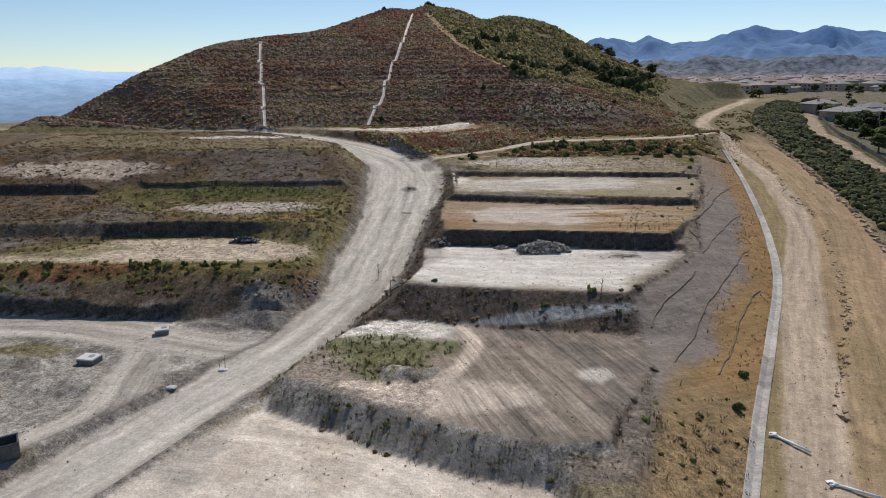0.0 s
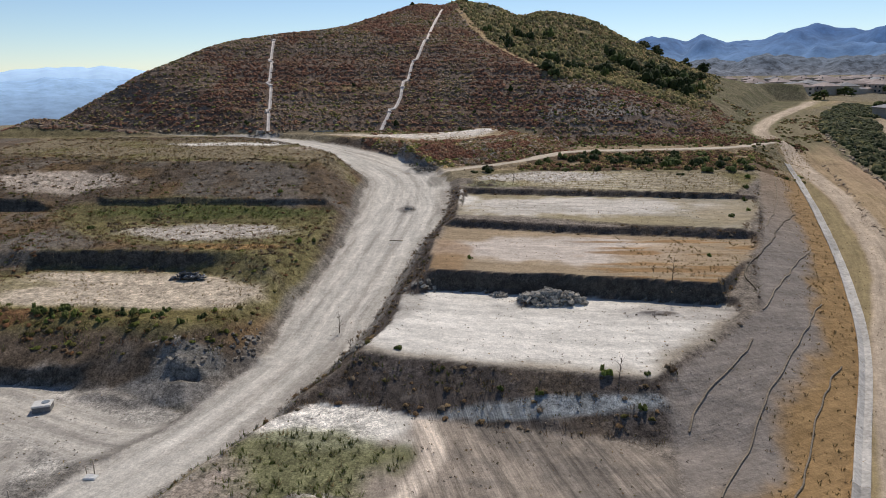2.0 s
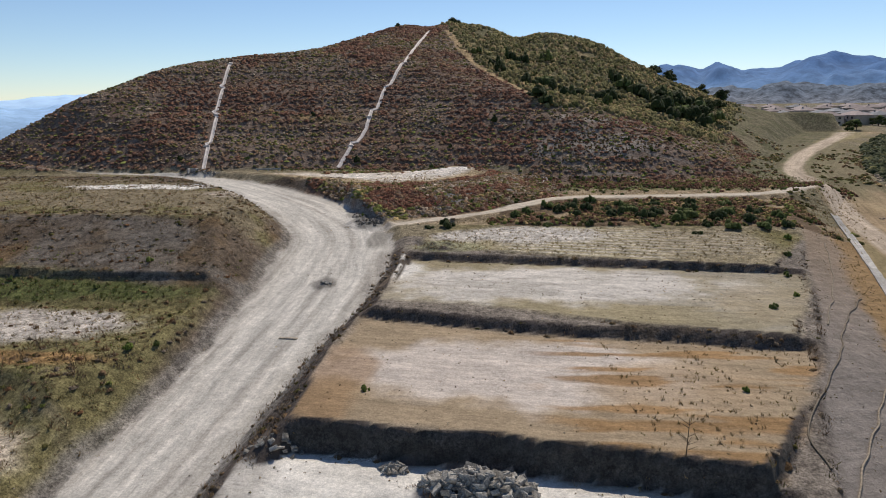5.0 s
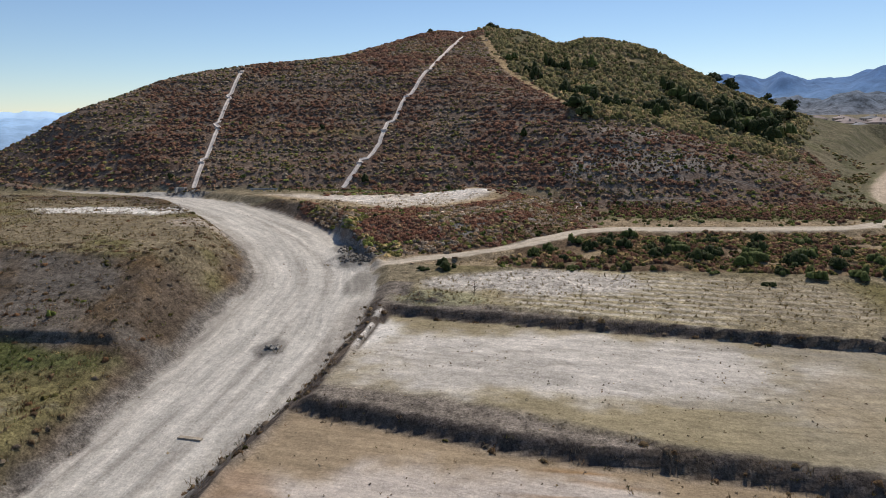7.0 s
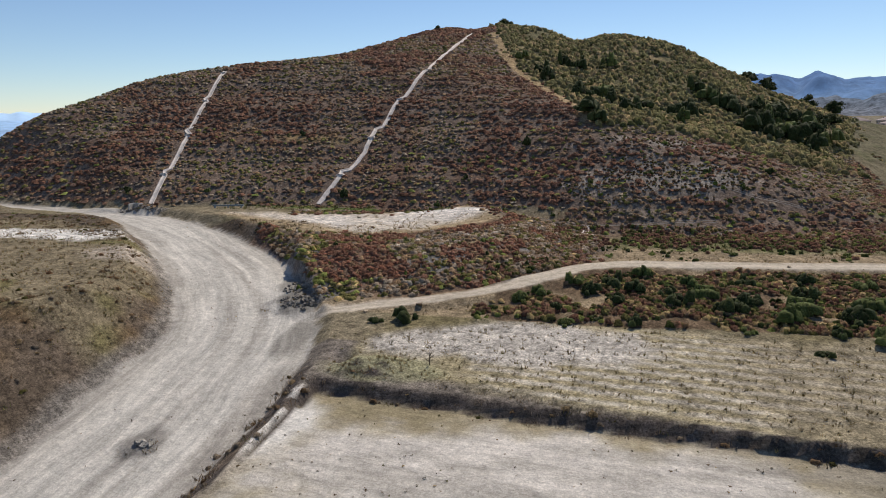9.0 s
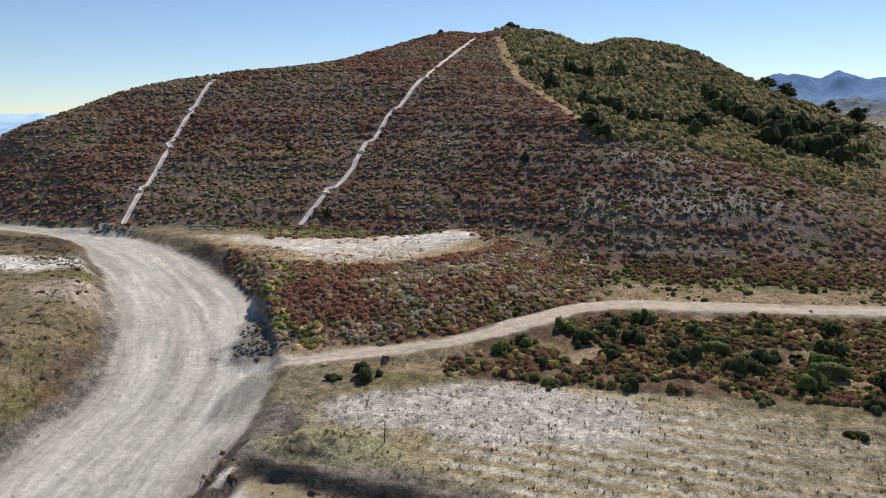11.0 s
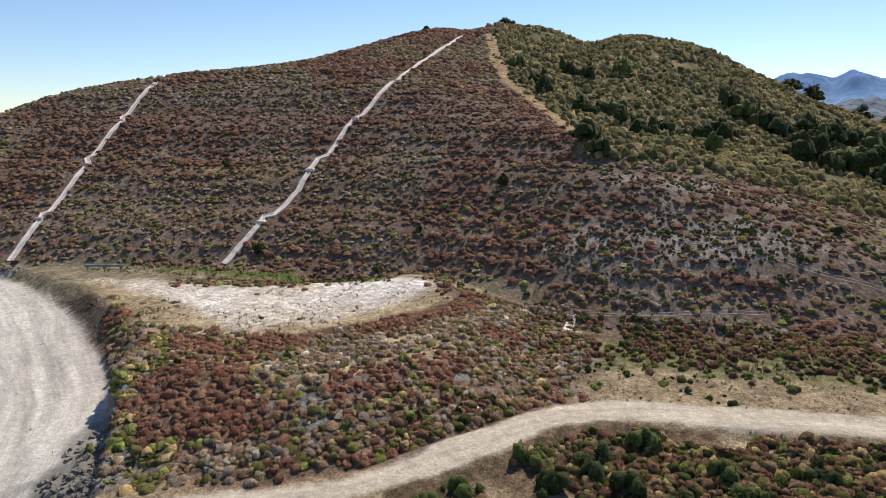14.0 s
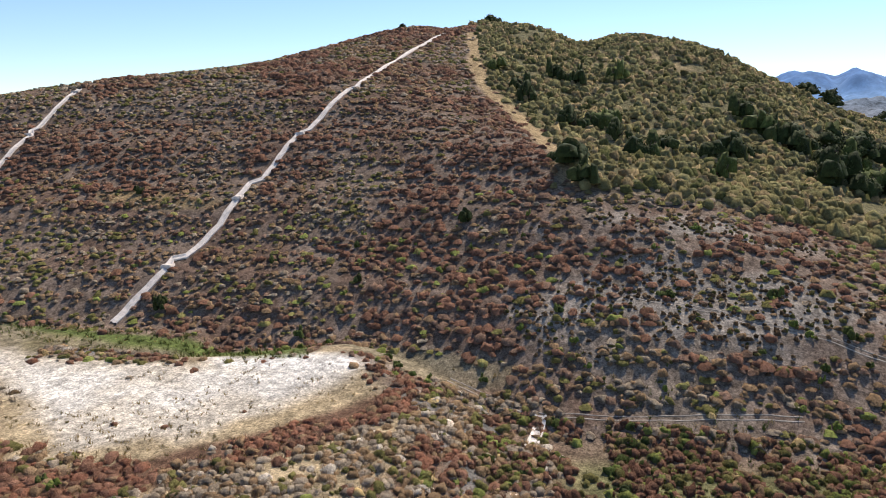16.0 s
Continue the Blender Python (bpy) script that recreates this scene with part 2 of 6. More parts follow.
def ground(X, Y):
    """Height of the ground in metres."""
    east = ramp(Y, [30, -4.5, 50, -2.6, 60, -1.9, 70, -1.7, 82, -1.5, 88, 1.2, 92, 1.9, 107, 2.6, 122, 5, 135, 6, 160, 7, 181, 8.6, 195, 9.6, 205, 10.5, 215, 11.2, 235, 12.0, 300, 13])
    west = ramp(Y, [30, -5.5, 60, -3.8, 93, -3.0, 97, -2.2, 104, 2.3, 121, 3.0, 123.2, 5.2, 150.2, 6.1, 151.0, 8.4, 169, 13, 200, 13.8, 240, 14, 420, 8])
    H = west + (east - west) * sstep(-14, -8, X)
    crest = ramp(Y, [40, 12, 70, 24, 87, 25.5, 107, 43, 122, 47, 131, 51.5, 156, 61, 163, 63, 181, 70, 205, 78, 230, 84])
    swale = ramp(Y, [40, 21, 53, 28, 66, 34.8, 85, 45, 108, 57, 136, 67.3, 171, 78, 206, 88, 240, 90])
    H = H + (bench_z(Y) - H) * np.clip((X - crest) / (swale - crest), 0, 1) * (1 - sstep(205, 235, Y))
    H = np.maximum(H, smin(hill(X, Y), np.full(X.shape, 1e4), 1))
    # the bench road and the fall beyond its rim
    d = poly_sd(X, Y, BENCH)
    b = bench_z(Y)
    out = np.maximum(d, 0)
    right = X > ramp(Y, [40, 50, 136, 75, 206, 92, 420, 190])
    H = np.where(right, np.maximum(b - 0.15 * out, ramp(Y, [60, -10, 200, -7, 250, -3, 310, 2.5, 380, 9.5, 450, 14.5, 510, 16, 700, 19, 900, 22])), np.clip(H, b - 1.1 * out, b + 0.75 * out))
    dc, side_c, along_c, _ = line_near(X, Y, CRACK)
    ledge = 0.55 * sstep(0.5, -0.5, side_c + 1.3 * fnoise(X, Y, 5, 3)) * sstep(9, 3, dc) * (0.4 + 0.6 * sstep(-0.3, 0.2, vnoise(X, Y, 9)))
    H = np.where(d < 0, b + 0.25 * fnoise(X, Y, 9, 3) + ledge, H)
    for P, z, up, down in ((PAD_F, -4.2, 1.2, 0.7), (LOT_1, 2.4, 0.45 + 2.6 * sstep(-69, -61, X), 0.46), (YARD, -3.3, 0.7 + 2.3 * sstep(-37, -43, X), 0.6), (LOT_2, 5.1, 0.4 + 2.6 * sstep(-72, -65, X), 0.6),
                           (LOT_3, 13.7, 0.6, 0.36), (PAD_0, -1.5, 1.3, 0.75), (PAD_A, 2.2, 1.3, 0.6), (PAD_B, 4.9, 1.3, 0.8 + 2.4 * sstep(-1, 3, X)), (PAD_C, 6.4, 1.2, 0.7 + 2.5 * sstep(4, 8, X)), (PAD_D, None, 0.8, 0.7 + 2.5 * sstep(12, 17, X)), (MOUND, None, 0.6, 0.27)):
        if P is PAD_D:
            z = 7.7 + 0.05 * (Y - 166)
        if P is MOUND:
            z = 13.1 + 0.028 * (Y - 205) + 1.0 * sstep(228, 236, Y) * sstep(-5, 8, X)
        d = poly_sd(X, Y, P) + 0.5 * fnoise(X, Y, 5, 3)
        g = np.clip(H, z - down * np.maximum(d, 0), z + up * np.maximum(d, 0))
        if P in (PAD_B, PAD_C, PAD_D, PAD_A, PAD_0):
            # fills end at the crest of the outer slope, and the road cuts them on the other side
            edge = np.clip(1 - (X - crest) / 5, 0, 1)
            g = H + (g - H) * np.where(g > H, edge, 1)
        H = g
    H = H + (0.10 * fnoise(X, Y, 7, 3) + 0.07 * fnoise(X, Y, 1.7, 2)) * (np.abs(X) < 300)
    cut = sstep(-17, -12, X) * sstep(5, 1, X) * sstep(187, 191, Y) * sstep(210, 204, Y)
    for P, up, down in ((SIDE_ROAD, 0.7 + 2.0 * cut, 0.5), (ROAD, 0.75 + 2.0 * cut, 0.45)):
        up = up[(X > P[:, 0].min() - 45) & (X < P[:, 0].max() + 45) & (Y > P[:, 1].min() - 45) & (Y < P[:, 1].max() + 45)]
        near = (X > P[:, 0].min() - 45) & (X < P[:, 0].max() + 45) & (Y > P[:, 1].min() - 45) & (Y < P[:, 1].max() + 45)
        dd, side, along, (z, hw) = line_near(X[near], Y[near], P)
        out = np.maximum(dd - hw + 0.4 * fnoise(X[near], Y[near], 4, 2), 0)
        h = np.clip(H[near], z - down * out, z + up * out)
        w = sstep(26, 14, out)
        H[near] = H[near] * (1 - w) + h * w
        rut = vnoise(side + 0.6 * vnoise(X[near], Y[near], 14), along * 0.03, 0.85) + 0.6 * vnoise(side + 30, along * 0.05, 1.7)
        berm = np.exp(-((dd - hw - 0.3 + 0.5 * vnoise(X[near], Y[near], 5)) / 0.6) ** 2) * (0.5 + 0.5 * vnoise(along, side, 4))
        H[near] += 0.05 * rut * sstep(0.5, -0.5, dd - hw) + (0.15 if P is ROAD else 0.08) * berm
    for cx, cy, rx, ry, h in BUMPS:
        near = (np.abs(X - cx) < 3 * rx + 3) & (np.abs(Y - cy) < 3 * ry + 3)
        px, py = X[near], Y[near]
        wx, wy = px - cx + 0.7 * rx * fnoise(px, py, 2.4, 3), py - cy + 0.7 * ry * fnoise(px + 50, py, 2.4, 3)
        H[near] += h * np.exp(-((wx / rx) ** 2 + (wy / ry) ** 2) ** 2) * (1 + 0.5 * fnoise(px, py, 1.3, 3))
    # the sheet falls away to a wide valley on every other side
    fall = np.maximum.reduce([-(X + 215), (Y - 560) * 0.8, 20 - Y, X * 0 - 50])
    fall = np.maximum(fall, 0)
    west_side = X < 60
    H = np.where(west_side, np.maximum(H - 0.30 * fall, -85.0), H)
    H = np.where(west_side, H, np.where(Y < 40, np.maximum(H - 0.2 * (40 - Y), -40), H))
    return H


def spaced(spans):
    """Grid lines: (start, end, step) spans end to end, then growing steps outwards."""
    v = np.concatenate([np.arange(a, b, s) for a, b, s in spans] + [[spans[-1][1]]])
    lo, hi, s = [v[0]], [v[-1]], 2.0
    while hi[-1] < 4700:
        s *= 1.14
        lo.append(lo[-1] - s)
        hi.append(hi[-1] + s)
    return np.concatenate([lo[:0:-1], v, hi[1:]])


xs = spaced([(-190, -80, 1.3), (-80, 95, 0.5), (95, 170, 1.2)])
ys = spaced([(30, 48, 1.0), (48, 84, 0.5), (84, 176, 0.4), (176, 215, 0.5), (215, 310, 0.75), (310, 440, 1.3)])
GX, GY = np.meshgrid(xs, ys)
GZ = ground(GX, GY)


def mesh_of(name, co, faces, mat, smooth=False):
    """A mesh from a coordinate array and an array of equal-sided faces."""
    co, faces = np.asarray(co, np.float32), np.asarray(faces, np.int32)
    me = bpy.data.meshes.new(name)
    me.vertices.add(len(co))
    me.vertices.foreach_set("co", co.ravel())
    n, k = faces.shape
    me.loops.add(n * k)
    me.loops.foreach_set("vertex_index", faces.ravel())
    me.polygons.add(n)
    me.polygons.foreach_set("loop_start", np.arange(0, n * k, k, dtype=np.int32))
    me.polygons.foreach_set("use_smooth", np.full(n, smooth))
    me.materials.append(mat)
    me.update(calc_edges=True)
    return me


def grid_faces(ny, nx):
    i = np.arange((ny - 1) * nx).reshape(ny - 1, nx)[:, :-1].ravel()
    return np.stack([i, i + 1, i + nx + 1, i + nx], 1)


def height_at(x, y):
    """Height on the built sheet, by its own grid."""
    x, y = np.asarray(x, float), np.asarray(y, float)
    i = np.clip(np.searchsorted(xs, x) - 1, 0, len(xs) - 2)
    j = np.clip(np.searchsorted(ys, y) - 1, 0, len(ys) - 2)
    f, g = (x - xs[i]) / (xs[i + 1] - xs[i]), (y - ys[j]) / (ys[j + 1] - ys[j])
    return GZ[j, i] * (1 - f) * (1 - g) + GZ[j, i + 1] * f * (1 - g) + GZ[j + 1, i] * (1 - f) * g + GZ[j + 1, i + 1] * f * g


# ---- materials ----
def shader(name):
    m = bpy.data.materials.new(name)
    m.use_nodes = True
    nt = m.node_tree
    b = nt.nodes["Principled BSDF"]
    b.inputs["Specular IOR Level"].default_value = 0.15
    return m, nt, b


def node(nt, kind, **kw):
    n = nt.nodes.new("ShaderNode" + kind)
    for k, v in kw.items():
        if k == "operation":
            n.operation = v
        elif k == "blend":
            n.data_type, n.blend_type = "RGBA", v
        elif k == "attr":
            n.attribute_name = v
    return n


def noise_node(nt, vec, scale, detail=4.0, rough=0.6):
    n = node(nt, "TexNoise")
    n.inputs["Scale"].default_value, n.inputs["Detail"].default_value, n.inputs["Roughness"].default_value = scale, detail, rough
    nt.links.new(vec, n.inputs["Vector"])
    return n.outputs["Fac"]


def span(nt, fac, a, b, lo=0.3, hi=0.7):
    n = node(nt, "MapRange")
    for k, v in zip(("From Min", "From Max", "To Min", "To Max"), (lo, hi, a, b)):
        n.inputs[k].default_value = v
    nt.links.new(fac, n.inputs["Value"])
    return n.outputs[0]


def times(nt, col, fac):
    n = node(nt, "VectorMath", operation="MULTIPLY")
    nt.links.new(col, n.inputs[0])
    nt.links.new(fac, n.inputs[1])
    return n.outputs[0]


def bump(nt, b, fac, strength, dist):
    n = node(nt, "Bump")
    n.inputs["Strength"].default_value, n.inputs["Distance"].default_value = strength, dist
    nt.links.new(fac, n.inputs["Height"])
    nt.links.new(n.outputs[0], b.inputs["Normal"])


def plain(name, colour, rough=0.9, scale=3.0, var=0.25, metal=0.0, relief=0.3, dist=0.02, attr="", island=False, spec=0.15):
    """A worn surface: a base colour (or a colour attribute) varied by coarse and fine noise, with relief."""
    m, nt, b = shader(name)
    geo = node(nt, "TexCoord").outputs["Object"]
    if attr:
        col = node(nt, "Attribute", attr=attr).outputs["Color"]
    else:
        c = node(nt, "RGB")
        c.outputs[0].default_value = (*colour, 1)
        col = c.outputs[0]
    fine, coarse = noise_node(nt, geo, scale * 5), noise_node(nt, geo, scale)
    col = times(nt, col, span(nt, fine, 1 - var, 1 + var))
    col = times(nt, col, span(nt, coarse, 1 - var, 1 + var))
    rnd = node(nt, "NewGeometry").outputs["Random Per Island"] if island else node(nt, "ObjectInfo").outputs["Random"]
    col = times(nt, col, span(nt, rnd, 1 - var * 0.9, 1 + var * 0.9, 0, 1))
    nt.links.new(col, b.inputs["Base Color"])
    b.inputs["Roughness"].default_value, b.inputs["Metallic"].default_value = rough, metal
    b.inputs["Specular IOR Level"].default_value = spec
    if relief:
        bump(nt, b, fine, relief, dist)
    return m


def soil_material():
    """Bare earth: colour from the plan, grit and clods by noise, wheel streaks along the way of travel."""
    m, nt, b = shader("earth")
    geo = node(nt, "TexCoord").outputs["Object"]
    col = node(nt, "Attribute", attr="soil").outputs["Color"]
    flow = node(nt, "Attribute", attr="flow").outputs["Vector"]
    wear = node(nt, "Attribute", attr="wear").outputs["Fac"]
    clods, grit, patch = noise_node(nt, geo, 1.1, 6, 0.72), noise_node(nt, geo, 5.0, 4, 0.75), noise_node(nt, geo, 0.35, 4, 0.6)
    calm = span(nt, wear, 1.0, 0.32, 0.0, 0.5)
    for fac, v in ((clods, 0.48), (grit, 0.5), (patch, 0.24), (noise_node(nt, geo, 2.4, 9, 0.8), 0.4)):
        one = node(nt, "Mix")
        one.inputs["A"].default_value = 1.0
        nt.links.new(calm, one.inputs["Factor"])
        nt.links.new(span(nt, fac, 1 - v, 1 + 0.8 * v, 0.34, 0.64), one.inputs["B"])
        col = times(nt, col, one.outputs[0])
    s1, s2 = noise_node(nt, flow, 1.0, 5, 0.7), noise_node(nt, flow, 0.33, 2, 0.5)
    for s, a in ((s1, 0.42), (s2, 0.25)):
        dark = span(nt, s, 1 - a, 1 + a * 0.55, 0.32, 0.62)
        one = node(nt, "Mix")
        one.inputs["A"].default_value = 1.0
        nt.links.new(wear, one.inputs["Factor"])
        nt.links.new(dark, one.inputs["B"])
        col = times(nt, col, one.outputs[0])
    nt.links.new(col, b.inputs["Base Color"])
    b.inputs["Roughness"].default_value = 1.0
    b.inputs["Specular IOR Level"].default_value = 0.05
    h = node(nt, "Math", operation="ADD")
    worn = node(nt, "Math", operation="MULTIPLY")
    nt.links.new(wear, worn.inputs[0])
    nt.links.new(s1, worn.inputs[1])
    nt.links.new(clods, h.inputs[0])
    nt.links.new(worn.outputs[0], h.inputs[1])
    bump(nt, b, h.outputs[0], 0.9, 0.22)
    return m


EARTH = soil_material()
BRUSH = plain("dry_brush", (0.2, 0.15, 0.1), 1.0, 2.6, 0.26, relief=1.0, dist=0.22, attr="tint", island=True, spec=0.03)
LEAF = plain("leaf", (0.05, 0.08, 0.025), 0.8, 1.2, 0.32, relief=0.8, dist=0.16, attr="tint", island=True, spec=0.1)
BARK = plain("bark", (0.12, 0.09, 0.065), 0.95, 4, 0.3, relief=0.6, dist=0.03)
CONCRETE = plain("weathered_concrete", (0.40, 0.37, 0.335), 0.9, 0.6, 0.24, relief=0.25, dist=0.02)
PALE_CONCRETE = plain("pale_concrete", (0.62, 0.60, 0.57), 0.85, 1.2, 0.1, relief=0.15, dist=0.01)
# concrete of the vault sides, with their shade put into a darker grey
SHADED_CONCRETE = plain("shaded_concrete", (0.16, 0.155, 0.15), 0.85, 1.5, 0.2)
DRAIN = plain("sandy_gunite", (0.62, 0.54, 0.475), 0.95, 1.1, 0.18, relief=0.4, dist=0.04)
DITCH = plain("earth_stained_concrete", (0.42, 0.35, 0.285), 0.95, 0.8, 0.3, relief=0.4, dist=0.04)
STRAW = plain("straw_roll", (0.24, 0.195, 0.145), 1.0, 3, 0.3, relief=0.6, dist=0.04)
RUBBLE = plain("broken_concrete", (0.27, 0.245, 0.21), 0.95, 1.6, 0.45, relief=0.5, dist=0.04)
TARP = plain("torn_plastic", (0.10, 0.105, 0.115), 0.35, 1.5, 0.6, relief=0.3, spec=0.5)
PVC = plain("white_plastic", (0.78, 0.78, 0.77), 0.45, 2, 0.05, relief=0, spec=0.4)
STEEL = plain("painted_steel", (0.075, 0.078, 0.083), 0.5, 1.2, 0.3, metal=0.2, relief=0.15, spec=0.4)
PLATE = plain("galvanised_steel", (0.28, 0.31, 0.33), 0.5, 1.0, 0.2, metal=0.5, relief=0.1)
TIMBER = plain("grey_timber", (0.3, 0.25, 0.19), 0.9, 3, 0.3)
STUCCO = plain("stucco", (0.46, 0.39, 0.32), 0.95, 0.4, 0.14, relief=0.1)
TILE_TAN = plain("tan_roof_tile", (0.33, 0.265, 0.24), 0.9, 0.5, 0.16, relief=0.4, dist=0.05)
TILE_GREY = plain("grey_roof_tile", (0.27, 0.26, 0.26), 0.9, 0.5, 0.16, relief=0.4, dist=0.05)
GLASS = plain("dark_glass", (0.03, 0.035, 0.04), 0.1, 1, 0.05, relief=0, spec=0.5)
ROCK = plain("pale_sandstone", (0.40, 0.30, 0.205), 0.95, 0.9, 0.25, relief=0.7, dist=0.08)


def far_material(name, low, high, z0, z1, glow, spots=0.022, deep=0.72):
    """Distance seen through a lot of air: haze put into the colour, and a glow of the same colour."""
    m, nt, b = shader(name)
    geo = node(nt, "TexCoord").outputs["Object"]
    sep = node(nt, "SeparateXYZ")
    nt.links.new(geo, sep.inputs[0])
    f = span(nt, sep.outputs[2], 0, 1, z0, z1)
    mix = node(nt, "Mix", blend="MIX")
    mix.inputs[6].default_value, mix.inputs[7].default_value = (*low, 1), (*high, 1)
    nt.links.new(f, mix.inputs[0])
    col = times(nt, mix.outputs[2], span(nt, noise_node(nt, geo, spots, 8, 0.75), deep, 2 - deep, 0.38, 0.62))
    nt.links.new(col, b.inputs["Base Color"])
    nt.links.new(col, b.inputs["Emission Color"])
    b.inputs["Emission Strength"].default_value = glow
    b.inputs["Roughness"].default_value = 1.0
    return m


# bluish air is mixed into these colours, and the glow lifts them further
MOUNTAIN = far_material("hazed_mountain", (0.105, 0.175, 0.285), (0.05, 0.105, 0.225), 20, 240, 0.7, 0.012, 0.78)
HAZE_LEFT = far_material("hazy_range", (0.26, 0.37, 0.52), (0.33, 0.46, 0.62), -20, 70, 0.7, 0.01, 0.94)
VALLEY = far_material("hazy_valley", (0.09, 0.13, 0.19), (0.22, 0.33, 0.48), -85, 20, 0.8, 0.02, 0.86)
FAR_SCRUB = far_material("hazed_scrub", (0.15, 0.15, 0.165), (0.10, 0.12, 0.15), 5, 45, 0.3, 0.07, 0.4)

# ---- the ground's colours, by what covers it, with shade painted on steep banks ----
warp = fnoise(GX, GY, 6, 3)
warp2 = fnoise(GX, GY, 2.2, 3)
big = fnoise(GX, GY, 26, 4)
mid = fnoise(GX, GY, 9, 4)
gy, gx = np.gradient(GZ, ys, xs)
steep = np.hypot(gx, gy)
soil = np.zeros(GX.shape + (3,))
wear = np.zeros(GX.shape)
flow = np.stack([GX * 0.9, GY * 0.9, GZ * 0.9], -1)


def lay(mask, colour):
    """Blends a cover colour in where mask is 1."""
    m = np.clip(mask, 0, 1)[..., None]
    soil[:] = soil * (1 - m) + np.array(colour) * m


def inside(P, soft_edge=1.5, ragged=1.2, grow=0.0):
    return sstep(soft_edge, -soft_edge, poly_sd(GX, GY, P) - grow + ragged * warp + 0.6 * warp2)


def blot(cx, cy, rx, ry, ragged=0.35):
    return sstep(1.25, 0.75, np.hypot((GX - cx) / rx, (GY - cy) / ry) + ragged * warp + 0.2 * warp2)


def tracks(mask, across, along, amount, fine=1.6, stretch=0.09):
    m = mask > 0.02
    flow[m] = np.stack([across * fine, along * stretch, 0 * across], -1)[m]
    wear[:] = np.where(m, amount * mask, wear)


CREAM, PINK, GREY, TAN, ORANGE = (0.65, 0.615, 0.555), (0.54, 0.465, 0.39), (0.27, 0.25, 0.225), (0.40, 0.315, 0.19), (0.38, 0.225, 0.10)
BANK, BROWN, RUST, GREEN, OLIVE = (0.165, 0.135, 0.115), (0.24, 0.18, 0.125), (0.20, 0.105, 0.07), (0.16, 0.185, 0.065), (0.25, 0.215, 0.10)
lay(np.ones(GX.shape), (0.30, 0.25, 0.165))
lay(sstep(0.0, 0.35, big), (0.27, 0.225, 0.12))
lay((GX > -13) * (GX < 82) * (GY > 50) * (GY < 178), (0.27, 0.23, 0.19))
# west lots
lay((GX < -12) * (GY > 90) * (GY < 225), (0.19, 0.145, 0.105))
lay((GX < -18) * (GY > 90) * (GY < 225) * sstep(0.05, 0.4, mid), (0.235, 0.16, 0.09))
lay((GX < -18) * (GY > 90) * (GY < 225) * sstep(0.05, 0.35, fnoise(GX + 90, GY, 14, 3)) * 0.7, (0.24, 0.215, 0.185))
lay(inside(LOT_3), (0.29, 0.235, 0.15))
lay(inside(LOT_3) * sstep(0.1, 0.4, mid), OLIVE)
lay(blot(-62, 206, 16, 5), CREAM)
lay(blot(-35, 196, 7, 6) * 0.6, PINK)
lay(inside(LOT_2, grow=2), OLIVE)
lay(blot(-42, 137, 15, 6), (0.47, 0.42, 0.36))
lay(blot(-46, 148, 22, 2.2) * 0.8, GREEN)
lay(blot(-34, 126.5, 9, 1.8) * 0.8, ORANGE)
lay(inside(LOT_1, grow=1), OLIVE)
lay(inside(LOT_1, grow=-2), (0.52, 0.44, 0.34))
lay(blot(-66, 113, 12, 6) * 0.7, OLIVE)
lay(sstep(98.5, 101, GY + warp) * sstep(106.5, 103.5, GY + warp) * (GX < -24), (0.24, 0.20, 0.085))
lay(blot(-60, 102, 9, 2.2) * 0.8, (0.30, 0.15, 0.08))
lay(blot(-88, 160, 20, 5), (0.5, 0.42, 0.34))
# yard and front
lay((GY < 97) * (GX < -10) * (steep < 0.3), (0.37, 0.345, 0.31))
lay(inside(YARD), (0.40, 0.375, 0.335))
lay(blot(-57, 73, 11, 8), (0.26, 0.24, 0.20))
lay(blot(-62, 69, 6, 5) * 0.8, (0.35, 0.21, 0.10))
lay(blot(-31, 73.5, 6, 2.4), GREY)
lay(blot(-30, 90.5, 9, 2.5), GREY)
lay(blot(-44, 84, 8, 5) * 0.8, GREY)
lay(inside(YARD) * sstep(0.05, 0.35, fnoise(GX + 20, GY * 1.3, 8, 4)) * 0.6, (0.29, 0.27, 0.245))
lay(inside(YARD) * sstep(0.15, 0.35, fnoise(GX - 60, GY, 4, 3)) * 0.5, (0.58, 0.54, 0.48))
lay(inside(WEED_ISLAND, 1.2, 1.6), (0.25, 0.23, 0.195))
lay(inside(WEED_ISLAND, 1.2, 1.6) * sstep(-0.05, 0.3, mid), (0.36, 0.34, 0.30))
lay(blot(-58, 68, 6, 5), (0.34, 0.21, 0.11))
lay(blot(-56, 82, 6, 2.5) * 0.7, (0.24, 0.21, 0.10))
for P in (TURN_OFF, BRANCH):
    dd, side, along, (hw,) = line_near(GX, GY, P)
    on = sstep(1.0, -0.8, dd - hw + 0.9 * warp) * (steep < 0.4)
    lay(on, (0.49, 0.455, 0.40))
    lay(on * sstep(0.15, 0.45, vnoise(side * 1.6, along * 0.06, 1.2)) * 0.5, (0.37, 0.34, 0.30))
    tracks(on, side + 0.5 * vnoise(GX, GY, 9), along, 0.7, 0.85, 0.05)
lay(inside(DUG_ISLAND, 0.8, 0.8), (0.24, 0.225, 0.20))
lay(inside(DUG_ISLAND, 0.8, 0.8) * sstep(0.0, 0.3, warp2) * 0.6, (0.36, 0.33, 0.29))
